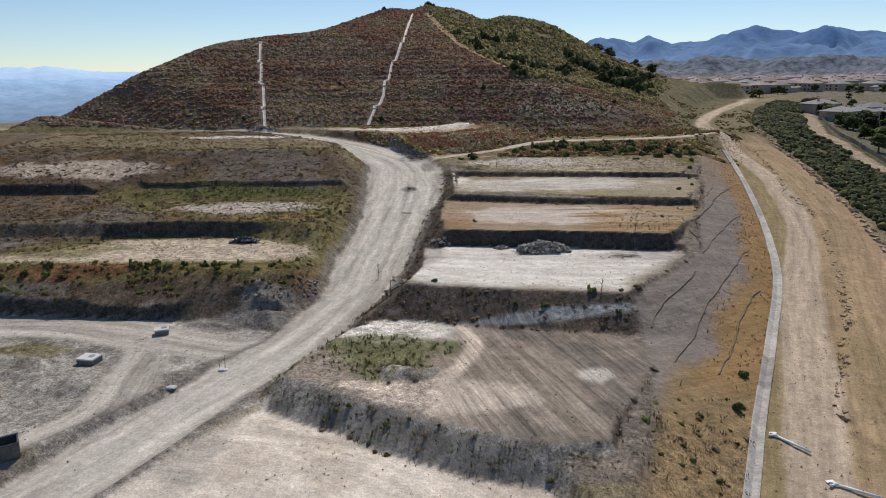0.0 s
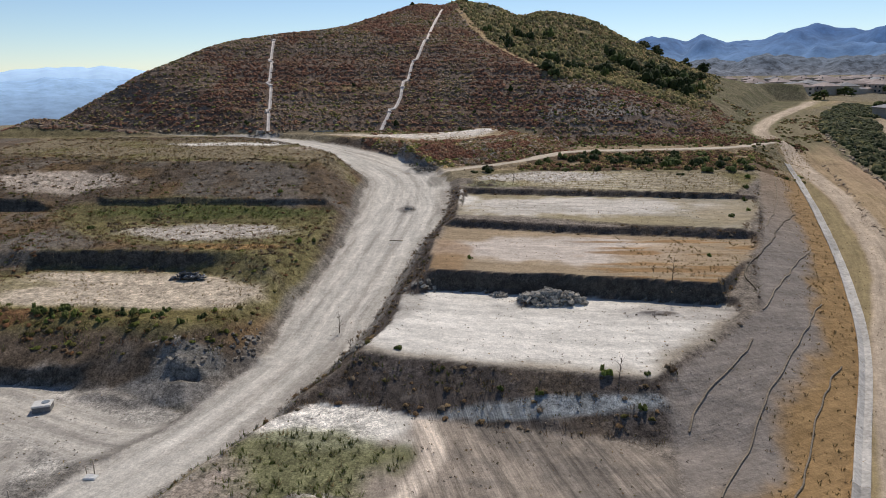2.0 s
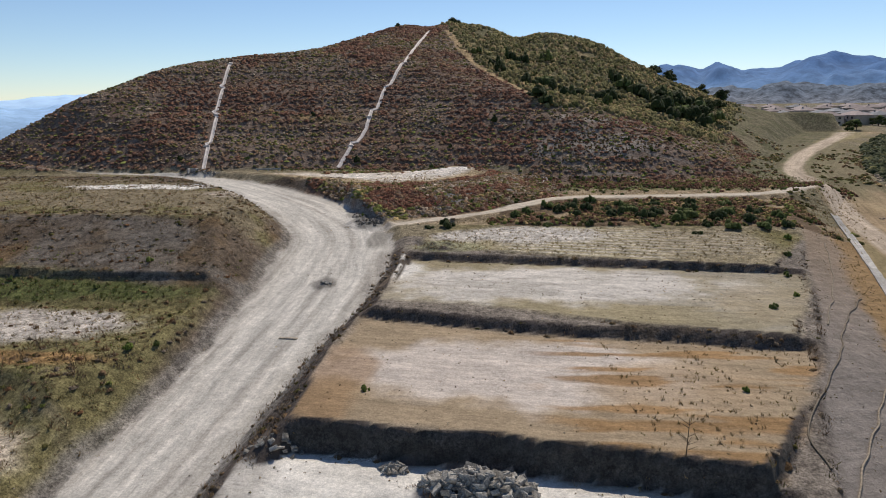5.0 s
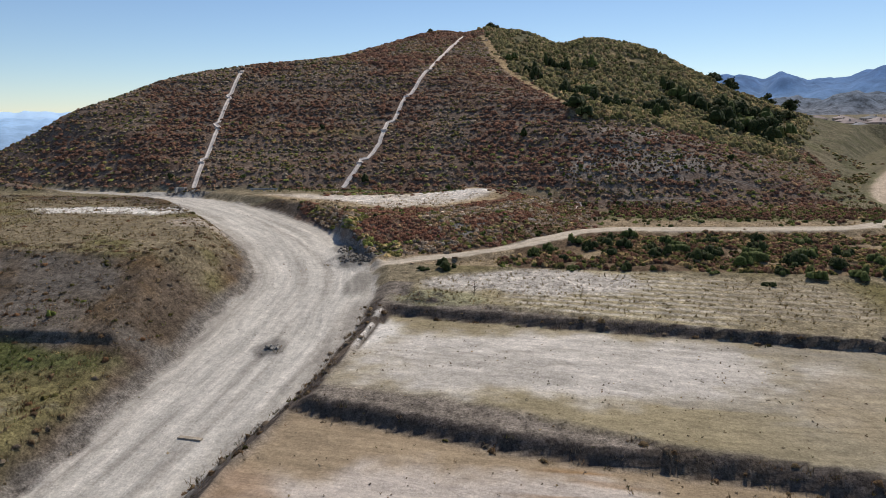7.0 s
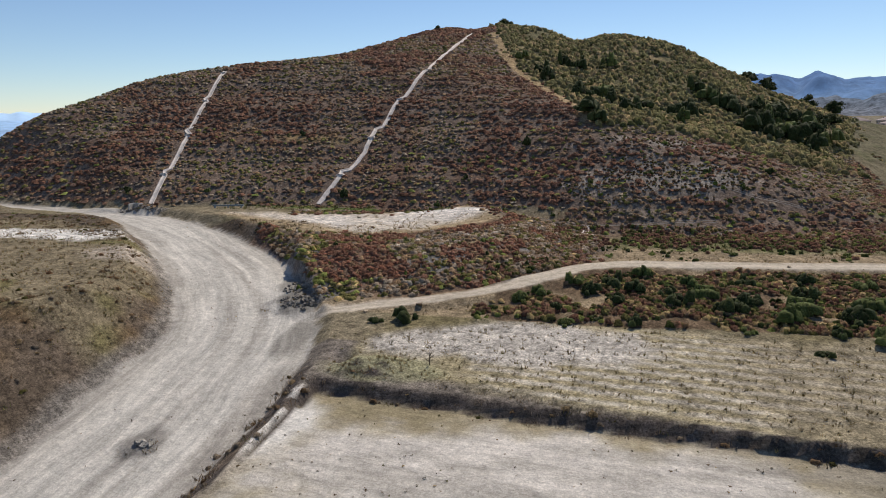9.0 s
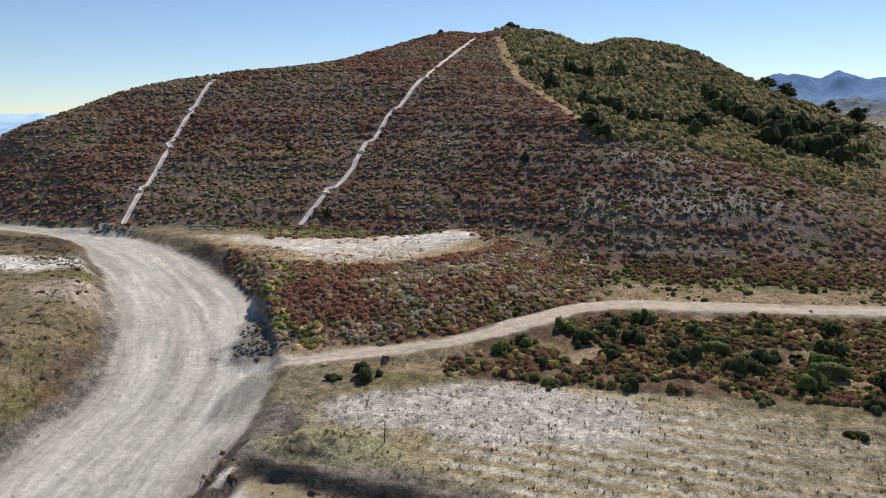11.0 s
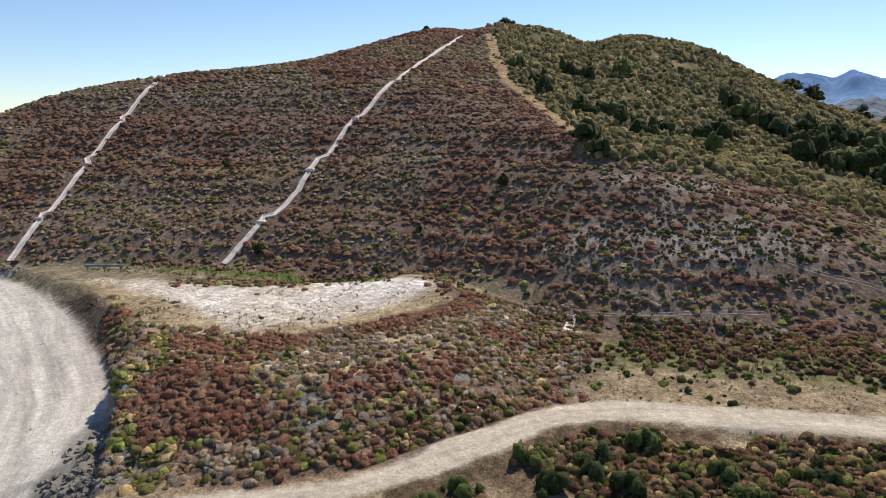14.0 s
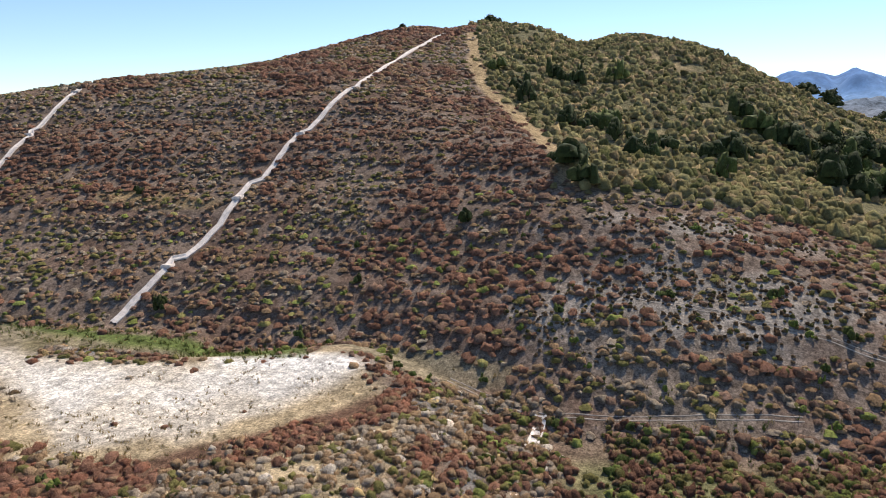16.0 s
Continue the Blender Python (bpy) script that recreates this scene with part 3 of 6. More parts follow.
# pads
pf, p0, pa, pb, pc, pd = (inside(P, 1.0, 0.8) for P in (PAD_F, PAD_0, PAD_A, PAD_B, PAD_C, PAD_D))
lay(pf, (0.68, 0.61, 0.525))
lay(pf * sstep(0.0, 0.25, mid), (0.60, 0.525, 0.44))
tracks(pf, np.hypot(GX + 30, GY - 20) + 1.5 * vnoise(GX, GY, 10), GX - GY, 0.45, 0.7, 0.07)
lay(pf * sstep(0.1, 0.3, fnoise(GX + 40, GY * 1.6, 5, 3)) * 0.7, (0.68, 0.61, 0.53))
lay(pf * blot(-25, 56, 3, 8, 0.6) * 0.6, (0.42, 0.385, 0.34))
lay(pf * sstep(0.25, 0.4, np.abs(fnoise(GX * 0.7 + GY * 0.5, GY, 9, 2)) * -1 + 0.45) * 0.3, (0.42, 0.35, 0.28))
lay(p0, (0.36, 0.305, 0.25))
lay(p0 * sstep(-0.05, 0.25, fnoise(GX + 11, GY, 5, 4)) * sstep(2, 8, GX), (0.27, 0.235, 0.20))
lay(p0 * blot(-6, 84, 8, 5), CREAM)
lay(p0 * blot(-8, 75, 8, 6, 0.7) * 0.8, (0.19, 0.20, 0.085))
lay(p0 * blot(0, 64, 10, 3.5), PINK)
lay(p0 * blot(17, 69, 2.2, 2.2) * 0.7, CREAM)
lay(p0 * sstep(1.5, 0.6, line_near(GX, GY, densify([(2.2, 84), (3.8, 77.5), (0.9, 70.2), (-3, 66), (-11, 67.5)]))[0] + 0.4 * warp), (0.60, 0.51, 0.42))
tracks(p0 * sstep(-3, 3, GX), GX * 0.95 + GY * 0.3, GY * 0.95 - GX * 0.3, 1.0, 1.9, 0.10)
lay(pa, (0.40, 0.35, 0.28))
lay(inside(PAD_A, 1.4, 1.5, -1.6), CREAM)
lay(pa * blot(34, 106, 9, 3) * 0.7, (0.42, 0.385, 0.345))
lay(pa * blot(-4, 108, 4, 7) * 0.7, (0.43, 0.40, 0.355))
tracks(pa, GY + 0.15 * GX + 1.2 * vnoise(GX, GY, 12), GX, 0.5, 0.55, 0.14)
lay(pb, (0.40, 0.31, 0.205))
lay(pb * blot(20, 127, 19, 8), (0.56, 0.49, 0.425))
lay(pb * blot(36, 124, 9, 6) * 0.8, (0.44, 0.33, 0.215))
lay(pb * sstep(0.1, 0.3, fnoise(GX * 0.12, GY, 1.3, 2)) * sstep(20, 27, GX) * 0.8, ORANGE)
lay(pb * blot(2, 122, 4, 10) * 0.6, (0.36, 0.22, 0.11))
tracks(pb, GY + 0.1 * GX + 0.8 * vnoise(GX, GY, 12), GX, 0.5, 1.0, 0.10)
lay(pc, (0.38, 0.32, 0.20))
lay(pc * blot(27, 154, 25, 9), (0.58, 0.535, 0.475))
lay(pc * sstep(0.05, 0.35, fnoise(GX * 0.5, GY * 1.4, 4, 4)) * 0.55, (0.43, 0.395, 0.34))
lay(pc * blot(54, 146, 8, 8) * 0.6, (0.4, 0.31, 0.18))
lay(blot(1.5, 161, 5, 6) * (steep < 0.4), CREAM)
lay(pc * sstep(36, 54, GX + 4 * warp) * 0.45, (0.37, 0.33, 0.26))
tracks(pc, GY + 0.12 * GX + 0.8 * vnoise(GX, GY, 12), GX, 0.45, 1.0, 0.14)
lay(pd, (0.38, 0.32, 0.195))
lay(pd * blot(20, 180, 15, 6), (0.50, 0.455, 0.395))
rows = 0.5 + 0.5 * np.sin((GY + 0.13 * GX + 0.4 * warp) * 2 * np.pi / 1.9)
lay(pd * blot(40, 175, 24, 9) * sstep(0.4, 0.75, rows) * 0.75, (0.54, 0.49, 0.42))
lay(pd * sstep(34, 52, GX + 4 * warp) * 0.6, (0.32, 0.265, 0.18))
lay(pd * sstep(60, 66, GX), OLIVE)
lay(blot(10, 171.5, 7, 2.4) * 0.8, (0.36, 0.34, 0.2))
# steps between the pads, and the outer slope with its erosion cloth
# bank soil, its colour taken darker to deepen the shade on these slopes
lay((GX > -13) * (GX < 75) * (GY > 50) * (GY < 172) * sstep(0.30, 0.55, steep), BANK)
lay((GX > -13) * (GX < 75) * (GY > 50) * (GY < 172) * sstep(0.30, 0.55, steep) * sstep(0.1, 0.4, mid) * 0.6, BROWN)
lay((GX > -20) * (GX < 16) * (GY > 50) * (GY < 72) * sstep(0.2, 0.4, steep), (0.30, 0.275, 0.235))
lay((GX > -20) * (GX < 16) * (GY > 50) * (GY < 72) * sstep(0.2, 0.4, steep) * sstep(-0.1, 0.3, warp2), (0.40, 0.37, 0.32))
lay(blot(14, 84.7, 11, 0.9), (0.36, 0.37, 0.36))
# near-vertical faces: shade painted into the soil as a still darker tone
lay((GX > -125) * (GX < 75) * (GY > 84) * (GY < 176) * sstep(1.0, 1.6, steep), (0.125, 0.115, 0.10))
crest = ramp(GY, [40, 12, 70, 24.5, 87, 26, 107, 43.5, 122, 48, 131, 52.5, 156, 62, 163, 64, 181, 71, 205, 79, 230, 85])
sw = ramp(GY, [40, 21, 53, 28, 66, 34.8, 85, 45, 108, 57, 136, 67.3, 171, 78, 206, 88, 240, 90])
across = (GX - crest) / (sw - crest)
outer = sstep(-0.04, 0.04, across + 0.03 * warp) * sstep(1.06, 0.98, across) * sstep(206, 196, GY) * sstep(54, 72, GY + 5 * warp)
lay(outer, (0.315, 0.275, 0.24))
lay(outer * sstep(0.48, 0.72, across + 0.16 * mid + 0.08 * warp2 - 0.15 * sstep(84, 66, GY) * -3), (0.40, 0.26, 0.125))
lay(outer * sstep(120, 190, GY) * 0.5, (0.40, 0.27, 0.15))
tracks(outer, GY - 0.6 * GX, GX, 0.5, 1.7, 0.25)
lay((GX > 8) * sstep(1.06, 0.96, across) * sstep(76, 62, GY + 4 * warp) * sstep(0.0, 0.2, across + 0.05 * warp), (0.37, 0.265, 0.145))
# bench beyond the swale
bn = inside(BENCH, 1.2, 0.8)
lay(bn * (GX > sw), (0.44, 0.325, 0.20))
lay(bn * (GX > sw) * sstep(0.1, 0.5, mid) * 0.6, (0.38, 0.29, 0.155))
lay(bn * sstep(200, 245, GY + 12 * warp) * 0.85, (0.33, 0.285, 0.155))
dA, sideA, alongA, (zA, hA) = line_near(GX, GY, ACCESS)
lay(bn * sstep(7, 13, sideA * -1), (0.47, 0.335, 0.215))
tracks(bn * (GX > sw) * 1.0, sideA, alongA, 0.6, 1.0, 0.08)
lay(bn * (GX > sw) * sstep(2.4, 3.2, sideA) * (GY < 205), (0.36, 0.285, 0.155))
onA = sstep(0.5, -0.6, dA - hA + 0.5 * warp)
lay(onA, (0.53, 0.43, 0.325))
lay(sstep(1.0, -0.2, dA - 0.6 + 0.5 * warp) * onA * 0.5 * (GY < 140), (0.44, 0.395, 0.335))
# flats below the hill, the side road and the heap beside it
flat = (GY > 186) * sstep(240, 233, GY + 3 * warp) * (GX > -12) * sstep(92, 80, GX + 4 * warp)
lay(flat * 1.0, (0.37, 0.285, 0.18))
lay(flat * sstep(218, 224, GY + 2 * warp) * (GX > 24), (0.35, 0.29, 0.165))
lay(flat * sstep(223, 227, GY + 2 * warp) * (GX > 24), (0.26, 0.19, 0.13))
lay(blot(52, 223, 26, 4.5) * 0.55, GREEN)
lay((GY > 186) * (GY < 207) * (GX > 18) * (GX < 78) * sstep(0.0, 0.4, warp + 0.45), (0.235, 0.165, 0.105))
md = inside(MOUND, 1.5, 1.4)
heap = inside(MOUND, 3, 1.5, 13) * (1 - md) * (GY < 236) * (GX > -28)
lay(heap, (0.27, 0.18, 0.125))
lay(heap * sstep(0, 0.35, mid), (0.26, 0.24, 0.215))
lay(md, (0.44, 0.34, 0.21))
lay(inside(HEAP_TOP, 1.5, 2.0), (0.56, 0.49, 0.40))
lay(inside(HEAP_TOP, 1.5, 2.0, -2) * sstep(-0.3, 0.1, fnoise(GX + 70, GY, 7, 4) + 0.03 * (GY - 226)), (0.64, 0.585, 0.515))
lay(blot(3, 235.5, 10, 2.4), (0.68, 0.63, 0.57))
RUST_LINE = densify([(-16, 211), (-4.5, 211.5), (2.4, 215.4), (11.1, 223.4), (15, 228.5)])
lay(sstep(3.2, 1.4, line_near(GX, GY, RUST_LINE)[0] + 0.8 * warp), (0.23, 0.135, 0.09))
lay(sstep(3.2, 1, np.abs(GY - 239.5 + warp + 0.16 * np.minimum(GX + 20, 0))) * (GX > -48) * (GX < 4), (0.17, 0.21, 0.065))
# the hill
hz = (GZ - 14.1) + 0.8 * warp
on_hill = sstep(0.2, 1.2, hz) * (GY > 232) + sstep(228, 231, GY + warp) * (GX > 26) * (GX < 84)
on_hill = np.maximum(on_hill, sstep(240.6, 242.2, GY + warp) * (GX > -60) * (GX < 27))
on_hill = np.clip(on_hill, 0, 1) * (GX < 110) * (1 - md)
lay(on_hill, (0.28, 0.205, 0.155))
lay(on_hill * sstep(-0.05, 0.3, mid), (0.25, 0.165, 0.12))
lay(on_hill * sstep(0.2, 0.5, big), (0.30, 0.235, 0.18))
native = sstep(-3, 3, GX - ramp(GY, [262, 30, 276, 29, 288, 24, 303, 18, 324, 7.5, 340, 2.5, 375, -5, 410, -12]) + 2 * warp) * sstep(262, 268, GY - 0.12 * (GX - 30) + 2 * warp) * sstep(100, 88, GX - 0.35 * (GY - 300) + 4 * warp)
lay(native, (0.22, 0.195, 0.105))
lay(native * sstep(0.2, 0.5, mid), (0.33, 0.265, 0.14))
lay((GX > 80) * (GX < 190) * (GY > 195) * (GY < 345) * (1 - native) * 0.9 * (1 - bn * sstep(240, 208, GY + 8 * warp)) * (GX < ramp(GY, [195, 118, 258, 121, 335, 158])), (0.27, 0.23, 0.14))
lay((GX > 80) * (GX < 150) * (GY > 215) * (GY < 330) * sstep(0, 0.3, mid) * 0.7 * (GX < ramp(GY, [195, 118, 258, 121, 335, 158])), (0.22, 0.215, 0.11))
lay((1 - native) * (GX > 72) * (GY > 245) * (GY < 520) * sstep(2, 6, sideA) * (1 - on_hill), (0.235, 0.205, 0.125))
lay((1 - native) * (GX > 72) * (GY > 245) * (GY < 520) * sstep(2, 6, sideA) * (1 - on_hill) * sstep(0, 0.3, warp) * 0.7, (0.17, 0.165, 0.085))
lay(native * blot(36, 352, 16, 14) * 0.7, (0.42, 0.31, 0.17))
brk = sstep(3.0, 1.2, np.abs(GX - ramp(GY, [264, 31, 276, 28, 288, 23, 303, 17, 324, 6, 340, 1.5, 375, -6]) + 1.2 * warp)) * (GY > 266) * (GY < 380)
lay(brk, (0.43, 0.31, 0.17))
scar = np.clip(blot(44, 246, 17, 7, 0.6) + blot(64, 250, 13, 5, 0.6) + blot(34, 256, 8, 5, 0.7) + blot(50, 259, 9, 3, 0.5), 0, 1) * on_hill * sstep(-0.25, 0.15, fnoise(GX * 0.6, GY, 7, 3))
lay(scar, (0.345, 0.295, 0.245))
lay(blot(-36, 266, 10, 2.5) * 0.8, (0.37, 0.26, 0.13))
# far east slope and valley
lay((GX > ramp(GY, [40, 76, 143, 92, 184, 102, 258, 119, 335, 156])) * (GX < 1200) * sstep(0, 4, -GZ + bench_z(GY) - 1) * (np.hypot(GX, GY) < 420), (0.10, 0.11, 0.05))
rim_off = GX - ramp(GY, [40, 76, 143, 92, 184, 102, 258, 119, 335, 156, 420, 210])
lay(sstep(22.5, 24, rim_off + warp) * sstep(31, 29, rim_off + warp) * (GY > 120) * (GY < 420), (0.45, 0.36, 0.25))
lay(sstep(30, 33, rim_off) * (GY > 120) * (GY < 1000) * (GX > 60) * 0.8, (0.26, 0.23, 0.17))
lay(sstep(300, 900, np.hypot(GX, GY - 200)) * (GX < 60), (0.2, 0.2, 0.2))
lay(onA, (0.53, 0.43, 0.325))
# roads last
for P, colour, streak in ((SIDE_ROAD, (0.56, 0.485, 0.385), 0.45), (ROAD, (0.56, 0.525, 0.465), 0.58)):
    dd, side, along, (z, hw) = line_near(GX, GY, P)
    on = sstep(0.35, -0.35, dd - hw + 0.7 * warp + 0.35 * warp2)
    if P is ROAD:
        lay(sstep(2.2, 0.9, dd - hw + 0.8 * warp) * (1 - on) * np.where(side < 0, (GY < 138) * 1.0, 0.8 * (GY < 205)), (0.27, 0.245, 0.215))
    lay(on, colour)
    tracks(on, side + 0.9 * vnoise(GX, GY, 13) + 0.3 * vnoise(GX, GY, 4), along, streak, 0.85, 0.07)
    if P is ROAD:
        lay(on * sstep(0.55, 0.95, np.abs(side) / hw) * 0.5, (0.43, 0.39, 0.335))
        lay(on * sstep(0.2, 0.45, vnoise(side * 2.2, along * 0.12, 1.3)) * 0.4, (0.66, 0.61, 0.54))
        lay(on * sstep(0.25, 0.5, vnoise(side * 1.3 + 40, along * 0.05, 1.2)) * 0.45, (0.40, 0.36, 0.31))
lay(blot(-7, 191.5, 4.6, 5.0, 0.8), (0.25, 0.235, 0.21))
lay(blot(-11, 198, 3.6, 5.0, 0.9) * 0.8, (0.29, 0.27, 0.24))
lay(blot(-4, 182, 1.8, 6, 0.7) * 0.8, (0.30, 0.28, 0.245))
lay(blot(-8, 158, 1.8, 2.2) * 0.8, (0.27, 0.25, 0.225))
lay(blot(-26, 94, 4, 2.4, 0.6), (0.25, 0.235, 0.21))
lay(blot(-62, 234.5, 7, 2), (0.27, 0.25, 0.225))

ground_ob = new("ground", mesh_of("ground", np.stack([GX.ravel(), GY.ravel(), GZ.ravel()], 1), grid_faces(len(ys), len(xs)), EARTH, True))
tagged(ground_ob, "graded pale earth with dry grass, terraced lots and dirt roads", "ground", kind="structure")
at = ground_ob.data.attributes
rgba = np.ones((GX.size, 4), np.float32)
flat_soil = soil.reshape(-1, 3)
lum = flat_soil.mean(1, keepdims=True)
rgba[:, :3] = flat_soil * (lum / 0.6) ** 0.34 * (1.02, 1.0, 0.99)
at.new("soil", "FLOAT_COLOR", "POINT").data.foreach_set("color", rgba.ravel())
at.new("flow", "FLOAT_VECTOR", "POINT").data.foreach_set("vector", flow.reshape(-1, 3).astype(np.float32).ravel())
at.new("wear", "FLOAT", "POINT").data.foreach_set("value", wear.ravel().astype(np.float32))


def mask_at(field, x, y):
    i = np.clip(np.searchsorted(xs, x), 0, len(xs) - 1)
    j = np.clip(np.searchsorted(ys, y), 0, len(ys) - 1)
    return field[j, i]


# ---- distance ----
def ridge(name, az0, az1, r0, r1, elev, mat, label, base, wobble, seed):
    """A far range: an arc of ground that rises to a crest line of given elevations (azimuth, degrees)."""
    az, rr = np.radians(np.linspace(az0, az1, 260)), np.linspace(0, 1, 40)
    A, Rr = np.meshgrid(az, rr)
    R = r0 + (r1 - r0) * Rr
    top = ramp(np.degrees(A), elev) + 0.22 * fnoise(np.degrees(A) * 10 + seed, A * 0, 9, 6)
    crestz = 31.7 + np.tan(np.radians(top)) * r1
    x, y = R * np.sin(A), R * np.cos(A)
    shape = sstep(0, 1, Rr) * (1 + wobble * (np.abs(fnoise(x + seed, y, (r1 - r0) * 0.35, 5)) - 0.25) * np.sin(np.pi * Rr))
    z = base + (crestz - base) * shape
    ob = new(name, mesh_of(name, np.stack([x.ravel(), y.ravel(), z.ravel()], 1), grid_faces(40, 260), mat, True))
    return tagged(ob, label, "mountain range", kind="structure")


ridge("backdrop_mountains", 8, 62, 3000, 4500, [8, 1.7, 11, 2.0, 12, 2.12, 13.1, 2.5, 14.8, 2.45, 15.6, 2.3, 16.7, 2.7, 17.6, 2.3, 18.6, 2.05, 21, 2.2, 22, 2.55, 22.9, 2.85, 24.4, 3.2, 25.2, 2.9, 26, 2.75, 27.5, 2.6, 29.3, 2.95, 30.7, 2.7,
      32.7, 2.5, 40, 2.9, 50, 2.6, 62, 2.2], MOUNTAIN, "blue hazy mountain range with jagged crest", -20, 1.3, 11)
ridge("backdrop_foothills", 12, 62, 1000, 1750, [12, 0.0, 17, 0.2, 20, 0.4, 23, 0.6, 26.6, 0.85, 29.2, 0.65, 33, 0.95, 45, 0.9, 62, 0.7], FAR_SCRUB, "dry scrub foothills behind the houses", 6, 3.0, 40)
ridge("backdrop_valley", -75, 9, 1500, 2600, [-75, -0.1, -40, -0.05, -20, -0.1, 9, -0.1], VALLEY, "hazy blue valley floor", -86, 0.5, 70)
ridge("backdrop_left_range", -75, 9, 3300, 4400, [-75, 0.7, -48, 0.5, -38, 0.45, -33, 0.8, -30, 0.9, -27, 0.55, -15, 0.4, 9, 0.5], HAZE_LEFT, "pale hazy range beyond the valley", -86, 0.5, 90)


# ---- plants ----
def leaf_cloud(name, x, y, r, h, tint, n, size, mat, flat_bottom=0.15, up=0.9, z=None):
    """Many small leaf triangles gathered into clumps at (x, y): radius r, height h, colour tint, n leaves each."""
    N = len(x)
    z = height_at(x, y) if z is None else z
    d = rng.normal(size=(N, n, 3))
    d[..., 2] = np.abs(d[..., 2])
    d /= np.linalg.norm(d, axis=2, keepdims=True)
    q = rng.uniform(0.45, 1.0, (N, n, 1)) ** 0.6 * rng.uniform(0.75, 1.1, (N, 1, 1))
    lump = 1 + 0.25 * np.sin(np.arctan2(d[..., 1:2], d[..., 0:1]) * 3 + rng.uniform(0, 6, (N, 1, 1)))
    c = d * q * lump
    c = c * np.stack([r, r, h], 1)[:, None, :]
    c[..., 2] += flat_bottom * h[:, None] * rng.random((N, n))
    c += np.stack([x, y, z], 1)[:, None, :]
    nrm = d + rng.normal(0, 0.55, d.shape)
    nrm[..., 2] += up
    nrm /= np.linalg.norm(nrm, axis=2, keepdims=True)
    a = np.cross(nrm, rng.normal(size=d.shape))
    a /= np.linalg.norm(a, axis=2, keepdims=True) + 1e-9
    b = np.cross(nrm, a)
    s = (size * (r[:, None, None] ** 0.5)) * rng.uniform(0.6, 1.3, (N, n, 1))
    tri = np.stack([c + a * s, c - 0.5 * a * s + 0.8 * b * s, c - 0.5 * a * s - 0.8 * b * s], 2)
    return tri.reshape(-1, 3), np.repeat(tint, n * 3, axis=0)


def domes(x, y, r, h, tint, z=None, uneven=0.3):
    """Low rounded shrub bodies: a crown point and two uneven rings each, sunk into the ground."""
    N = len(x)
    z = height_at(x, y) if z is None else z
    co = np.zeros((N, 13, 3))
    co[:, 0, 2] = 1.0
    turn = rng.uniform(0, 6.28, (N, 1))
    for k, (rad, hh, off) in enumerate(((0.66, 0.74, 0.0), (1.0, -0.12, 0.52))):
        a = turn + off + np.arange(6) * math.pi / 3 + rng.normal(0, 0.16, (N, 6))
        q = rad * (1 + rng.normal(0, uneven, (N, 6))).clip(0.5, 1.5)
        co[:, 1 + 6 * k:7 + 6 * k, 0], co[:, 1 + 6 * k:7 + 6 * k, 1] = np.cos(a) * q, np.sin(a) * q
        co[:, 1 + 6 * k:7 + 6 * k, 2] = hh + (rng.normal(0, uneven * 0.7, (N, 6)) if k == 0 else 0)
    co[:, 0, :2] += rng.normal(0, 0.15, (N, 2))
    co = co * np.stack([r, r, h], 1)[:, None, :] + np.stack([x, y, z], 1)[:, None, :]
    f = []
    for k in range(6):
        n = (k + 1) % 6
        f += [(0, 1 + k, 1 + n), (1 + k, 7 + k, 1 + n), (1 + n, 7 + k, 7 + n)]
    faces = (np.arange(N)[:, None, None] * 13 + np.array(f)[None]).reshape(-1, 3)
    return co.reshape(-1, 3), np.repeat(tint, 13, axis=0), faces


def shrubs(x, y, r, h, tint, leaves, size, sprigs=0):
    """Shrub bodies with loose leaves and sprigs standing out of them."""
    out = [domes(x, y, r, h, tint), leaf_cloud("b", x, y, r * 1.06, h * 0.98, tint * 1.05, leaves, size, BRUSH, up=0.9)]
    if sprigs:
        out.append(blades(x, y, r * 1.0, h * rng.uniform(1.1, 1.5, len(x)), tint * 1.1, sprigs, 0.04))
    return out


def blades(x, y, r, h, tint, n, width):
    """Upright grass blades in tufts."""
    N = len(x)
    z = height_at(x, y)
    ang, rad = rng.uniform(0, 6.28, (N, n)), r[:, None] * rng.random((N, n)) ** 0.5
    bx, by = x[:, None] + rad * np.cos(ang), y[:, None] + rad * np.sin(ang)
    bz = np.repeat(z[:, None] - 0.04, n, 1)
    lean = rng.normal(0, 0.35, (N, n, 2)) * h[:, None, None]
    turn = rng.uniform(0, 3.14, (N, n))
    w = width * rng.uniform(0.6, 1.4, (N, n))
    ox, oy = np.cos(turn) * w, np.sin(turn) * w
    top = np.stack([bx + lean[..., 0], by + lean[..., 1], bz + h[:, None] * rng.uniform(0.6, 1.1, (N, n))], -1)
    tri = np.stack([np.stack([bx - ox, by - oy, bz], -1), np.stack([bx + ox, by + oy, bz], -1), top], 2)
    return tri.reshape(-1, 3), np.repeat(tint, n * 3, axis=0)


def tint_mesh(name, pieces, mat):
    """One mesh of many small plant pieces, each with its own colour."""
    co = np.concatenate([p[0] for p in pieces])
    tint = np.concatenate([p[1] for p in pieces])
    faces, first = [], 0
    for p in pieces:
        faces.append(first + (p[2] if len(p) > 2 else np.arange(len(p[0])).reshape(-1, 3)))
        first += len(p[0])
    me = mesh_of(name, co, np.concatenate(faces), mat, True)
    c = np.ones((len(co), 4), np.float32)
    c[:, :3] = tint
    me.attributes.new("tint", "FLOAT_COLOR", "POINT").data.foreach_set("color", c.ravel())
    return me


def tri_object(name, pieces, mat):
    return new(name, tint_mesh(name, pieces, mat))


